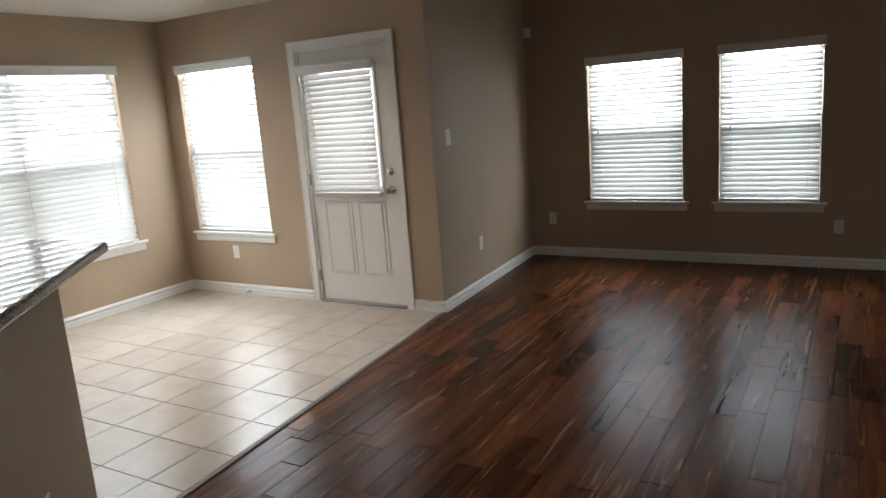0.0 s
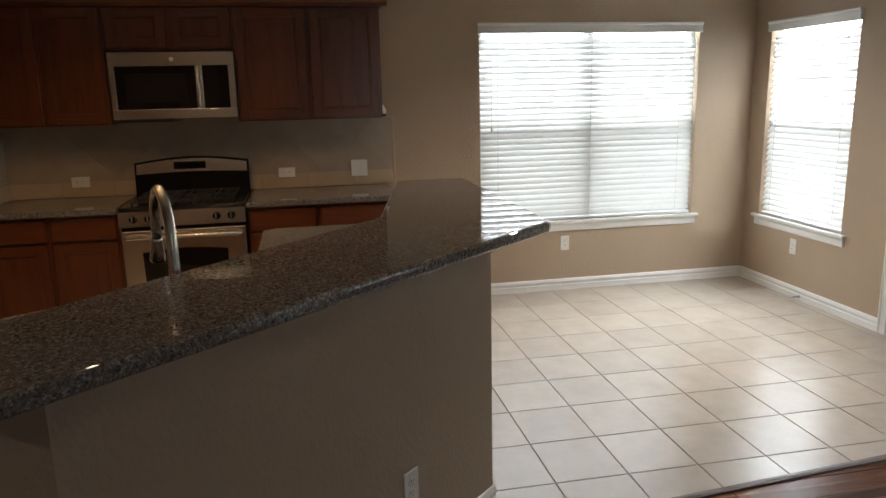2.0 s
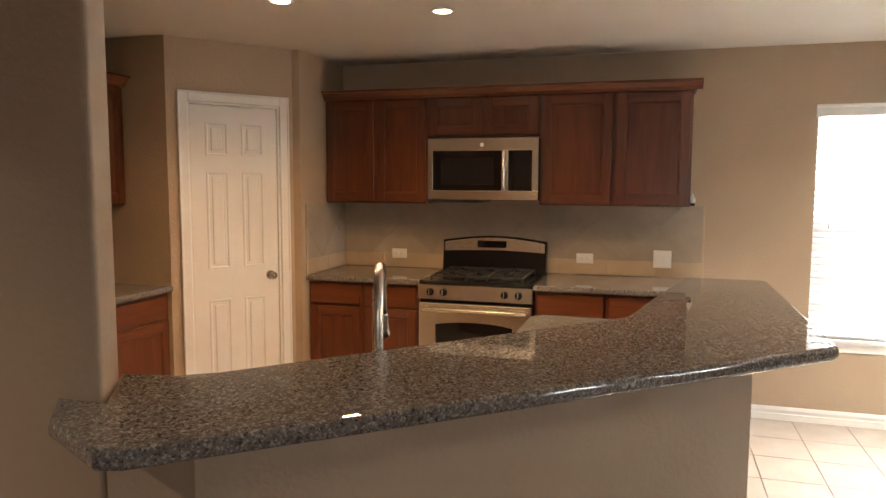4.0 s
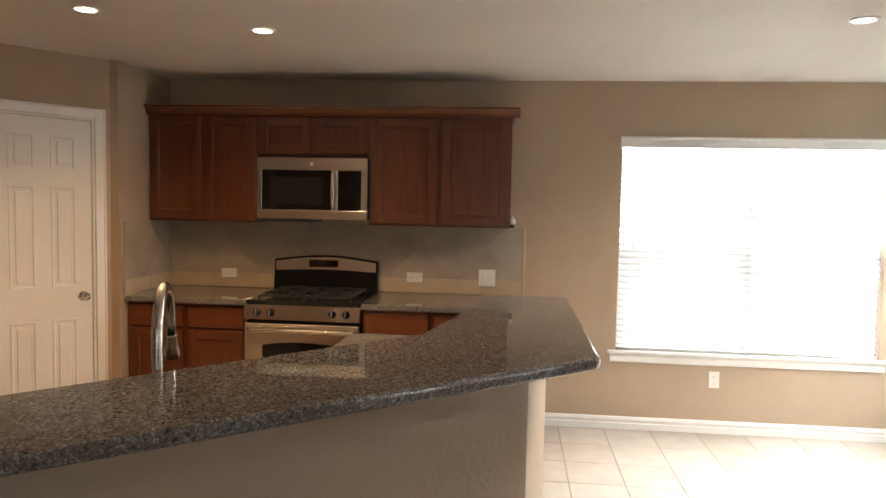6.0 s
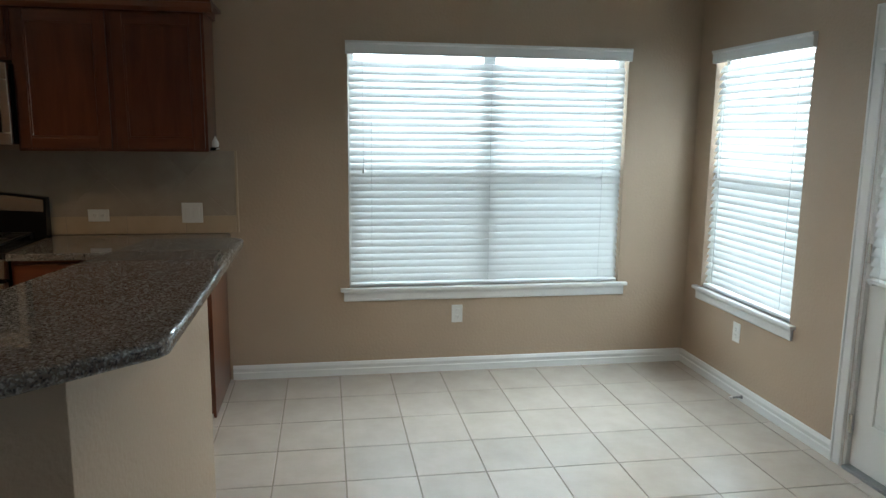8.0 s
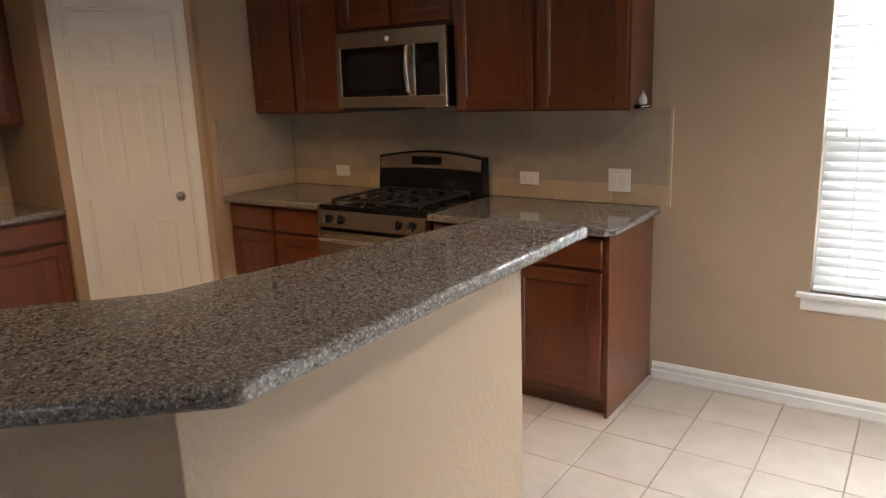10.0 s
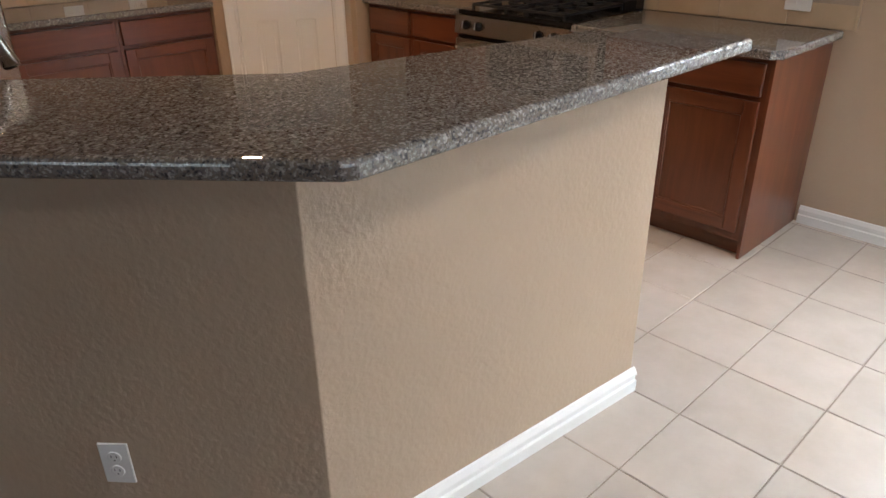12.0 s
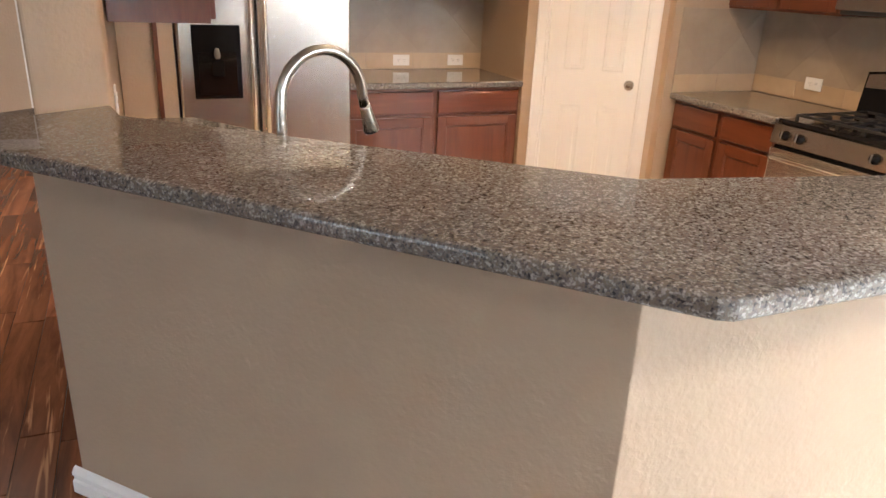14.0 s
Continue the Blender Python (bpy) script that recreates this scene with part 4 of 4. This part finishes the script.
for x, y, k in ((1.90, -4.97, 0.7), (1.49, -4.28, 1.0), (2.35, -4.28, 0.9), (2.45, -5.30, 0.35)):
    can(x, y, CAN * k)
# the last two are unseen, added to fill the living room and hall
for x, y, k in ((1.65, -1.45, 2.6), (4.6, -2.05, 0.35), (6.9, -2.05, 0.9), (4.9, -6.3, 3.6)):
    can(x, y, CAN * k, (1.0, 0.87, 0.74))
vt = thing("ceiling_vent", pose(2.31, -3.55, CEIL), "white louvred air vent in the ceiling", "vent")
part("frame", boxes(((-0.15, -0.09, -0.008), (0.15, -0.07, 0)), ((-0.15, 0.07, -0.008), (0.15, 0.09, 0)), ((-0.15, -0.07, -0.008), (-0.13, 0.07, 0)), ((0.13, -0.07, -0.008), (0.15, 0.07, 0)), bev=0.001), PLASTIC, vt)
for i in range(8):
    part("slat", boxes(((-0.13, -0.006, -0.001), (0.13, 0.006, 0.001))), PLASTIC, vt, "", False, pose(0, -0.06 + i * 0.017, -0.006, 35))
part("backing", boxes(((-0.13, -0.07, -0.0015), (0.13, 0.07, -0.0005))), RUBBER, vt)

ds = thing("door_stop", facing(0.77, -0.017, NORTH, 0.03), "white spring door stop on the skirting board", "door stop")
part("spring", lathe(bmesh.new(), [(0.011, 0.0), (0.011, 0.006), (0.006, 0.008), (0.006, 0.06), (0.008, 0.062)], 12), METALGREY, ds, "", True, pose(0, 0, 0, 90))
part("tip", lathe(bmesh.new(), [(0.008, 0.062), (0.009, 0.066), (0.008, 0.076), (0.004, 0.078)], 12), PLASTIC, ds, "white rubber tip", True, pose(0, 0, 0, 90))

# skirting on the half wall
hb = thing("half_wall_trim", pose(0, 0, 0), "white stepped skirting along the half wall", "baseboard", "", "structure")
prof = [(0, 0), (-0.017, 0), (-0.017, 0.040), (-0.010, 0.044), (-0.010, 0.056), (-0.015, 0.060), (-0.015, 0.068), (-0.006, 0.084), (0, 0.087)]
LA = math.hypot(POSTX1 - WCX, on_line(WC, POSTX1) - WCY)
part("skirting_slant", profile(bmesh.new(), prof, -0.05, LA + 0.006), WHITE, hb, "", False, facing(POSTX1, on_line(WC, POSTX1), SLANT))
part("skirting_straight", profile(bmesh.new(), prof, 0, math.hypot(WCX - 1.728, WCY - WBY)), WHITE, hb, "", False, facing(WCX, WCY, math.degrees(math.atan2(WBY - WCY, 1.742 - WCX))))
part("skirting_end", profile(bmesh.new(), prof, 0, 0.12), WHITE, hb, "", False, facing(1.742, WBY, -90))
plate(facing(3.172, on_line(WC, 3.172), SLANT, 0.32), *UP)


# ---- splashback tiles ----
def splashback(name, m, length, z0, z1, label, trim):
    """A border row and diagonal tiles above it, on a bed of grout; x along the wall, -y to the room."""
    t = thing(name, m, label, "splashback", "", "structure")
    part("grout_bed", boxes(((0, -0.0088, z0), (length, -0.0005, z1))), PALEGROUT, t)
    zb = z0 + 0.105
    g = 0.0012
    to_wall = Matrix(((1, 0, 0, 0), (0, 0, -1, 0), (0, 1, 0, 0), (0, 0, 0, 1)))
    x = 0.0
    while x < length - 0.01:
        b = min(x + 0.33, length)
        part("border_tile", slab_piece([(x + g, z0 + g), (b - g, z0 + g), (b - g, zb - g), (x + g, zb - g)], 0.004, 0.0105), BORDER, t, "", False, to_wall)
        x = b
    s = 0.33 * math.sqrt(0.5)
    n = int(length / s) + 4
    for i in range(-2, n):
        for j in range(-1, 5):
            if (i + j) % 2:
                continue
            cx, cz = i * s, zb + j * s
            h = s - g * 1.4
            poly = [(cx - h, cz), (cx, cz - h), (cx + h, cz), (cx, cz + h)]
            for a, b, c in ((-1, 0, -g), (1, 0, length - g), (0, -1, -zb - g), (0, 1, z1 - g)):
                poly = clip(poly, a, b, c)
                if len(poly) < 3:
                    break
            if len(poly) >= 3 and area(poly) > 0.0004:
                part("tile", slab_piece(poly, 0.004, 0.010), SPLASH, t, "", False, to_wall)
    if trim:
        part("edge_trim", boxes(((length, -0.013, z0), (length + 0.014, -0.0005, z1)), bev=0.003), BORDER, t)
    return t


splashback("splashback_west", facing(0, -5.512, WEST), 2.60, 0.919, UZ0 - 0.004, "beige diagonal tile splashback with a honey border", True)
splashback("splashback_south", facing(2.53, BACKY, SOUTH), 1.167, 0.919, UZ0 - 0.004, "beige diagonal tile splashback beside the refrigerator", False)
splashback("splashback_side", facing(0.645, -5.515, SOUTH), 0.63, 0.919, UZ0 - 0.004, "beige diagonal tile splashback on the short wall", False)


# ---- floor pieces ----
TH0, TH1 = (PCX, 0.0), (3.05, -3.0)


def boundary(y):
    """Where tile ends and wood begins."""
    if y > TH1[1]:
        return TH0[0] + (TH1[0] - TH0[0]) * min(1, max(0, -y / -TH1[1]))
    return None


TX, TY = 0.338, 0.319
g = 0.0022
slope = (TH1[0] - TH0[0]) / (TH1[1] - TH0[1])
i0, j0 = 1.398, -2.315
for i in range(-5, 9):
    for j in range(-15, 9):
        a, b = i0 + i * TX, j0 + j * TY
        poly = [(a + g, b + g), (a + TX - g, b + g), (a + TX - g, b + TY - g), (a + g, b + TY - g)]
        for p, q, r in ((-1, 0, 0.0), (0, 1, 0.0), (0, -1, 6.69), (1, 0, 3.72)):
            poly = clip(poly, p, q, r)
            if len(poly) < 3:
                break
        if len(poly) >= 3 and b + TY > TH1[1]:
            poly = clip(poly, 1, -slope, TH0[0] - 0.012)
        if len(poly) >= 3 and b + TY <= TH1[1] + 0.1:
            poly = clip(poly, 0.743, 0.669, 0.10)
        if len(poly) >= 3 and a > 3.75:
            poly = []
        if len(poly) >= 3 and area(poly) > 0.0005:
            part("tile", slab_piece(poly, -0.006, 0.0, 0.002), TILE, FLOOR)

strip = bmesh.new()
profile(strip, [(-0.02, 0.0), (-0.016, 0.007), (0.0, 0.009), (0.016, 0.007), (0.02, 0.0), (0.02, -0.004), (-0.02, -0.004)], 0, math.hypot(TH1[0] - TH0[0], TH1[1] - TH0[1]) + 0.02)
single("threshold_strip", strip, make_wood("dark_walnut_strip", (0.03, 0.011, 0.006), (0.07, 0.026, 0.013), (9, 1.1, 9), 0.35, 0.1, 0.05), "dark wooden threshold strip between tile and planks", "threshold", "structure", facing(TH1[0], TH1[1], math.degrees(math.atan2(TH0[1] - TH1[1], TH0[0] - TH1[0]))))

PW = 0.127
pieces = []
rng = random.Random(5)
x = 2.57
while x < 9.0:
    y = -8.3 - rng.uniform(0, 0.9)
    while y < LIVY:
        ln = rng.choice((0.32, 0.45, 0.62, 0.8, 0.95, 1.22))
        a, b = max(y, -8.3), min(y + ln, LIVY)
        if b - a > 0.03:
            poly = [(x + 0.0008, a + 0.001), (x + PW - 0.0008, a + 0.001), (x + PW - 0.0008, b - 0.001), (x + 0.0008, b - 0.001)]
            if x < 4.0:
                for lo, hi, (p, q, r) in ((TH1[1], 9, (-1, slope, -TH0[0] - 0.010)), (-4.05, TH1[1], (-0.743, -0.669, -0.10)), (-9, -4.05, (-1, 0, -3.80))):
                    cut = clip(clip(poly, 0, -1, -lo), 0, 1, hi) if (a < hi and b > lo) else []
                    if len(cut) >= 3:
                        cut = clip(cut, p, q, r)
                    if len(cut) >= 3 and area(cut) > 0.0008:
                        pieces.append(cut)
            else:
                pieces.append(poly)
        y += ln
    x += PW


def near(poly):
    cx = sum(p[0] for p in poly) / len(poly)
    cy = sum(p[1] for p in poly) / len(poly)
    return math.hypot(max(0, cx - 4.9, 2.9 - cx), 0.7 * max(0, cy - 1.5, -2.6 - cy)) + 0.002 * cy


pieces.sort(key=near)
for poly in pieces[:300]:
    part("plank", slab_piece(poly, -0.006, 0.0 + rng.uniform(-0.0009, 0.0009), 0.002), PLANK, FLOOR)
rest = bmesh.new()
for poly in pieces[300:]:
    n = len(poly)
    z = rng.uniform(-0.0006, 0.0006)
    hi = [rest.verts.new((px, py, z)) for px, py in poly]
    lo = [rest.verts.new((px, py, -0.006)) for px, py in poly]
    rest.faces.new(hi)
    for k in range(n):
        rest.faces.new((lo[k], lo[(k + 1) % n], hi[(k + 1) % n], hi[k]))


def island_plank():
    m = PLANK.copy()
    m.name = "acacia_plank_far"
    nt = m.node_tree
    geo = nt.nodes.new("ShaderNodeNewGeometry")
    info = [n for n in nt.nodes if n.bl_idname == "ShaderNodeObjectInfo"][0]
    for l in list(nt.links):
        if l.from_node == info:
            to = l.to_socket
            nt.links.remove(l)
            nt.links.new(geo.outputs["Random Per Island"], to)
    return m


part("underlay", prism(bmesh.new(), [(TH0[0] + 0.012, 0.0), (LIVX - 0.02, LIVY), (9.0, LIVY), (9.0, -8.3), (3.80, -8.3), (3.80, -4.05), (TH1[0] + 0.02, TH1[1])], -0.005, -0.0035), RUBBER, FLOOR)
far = part("plank_field", rest, island_plank(), FLOOR)
tagged(far, "dark acacia planks of the further floor", "", "", "stuff")
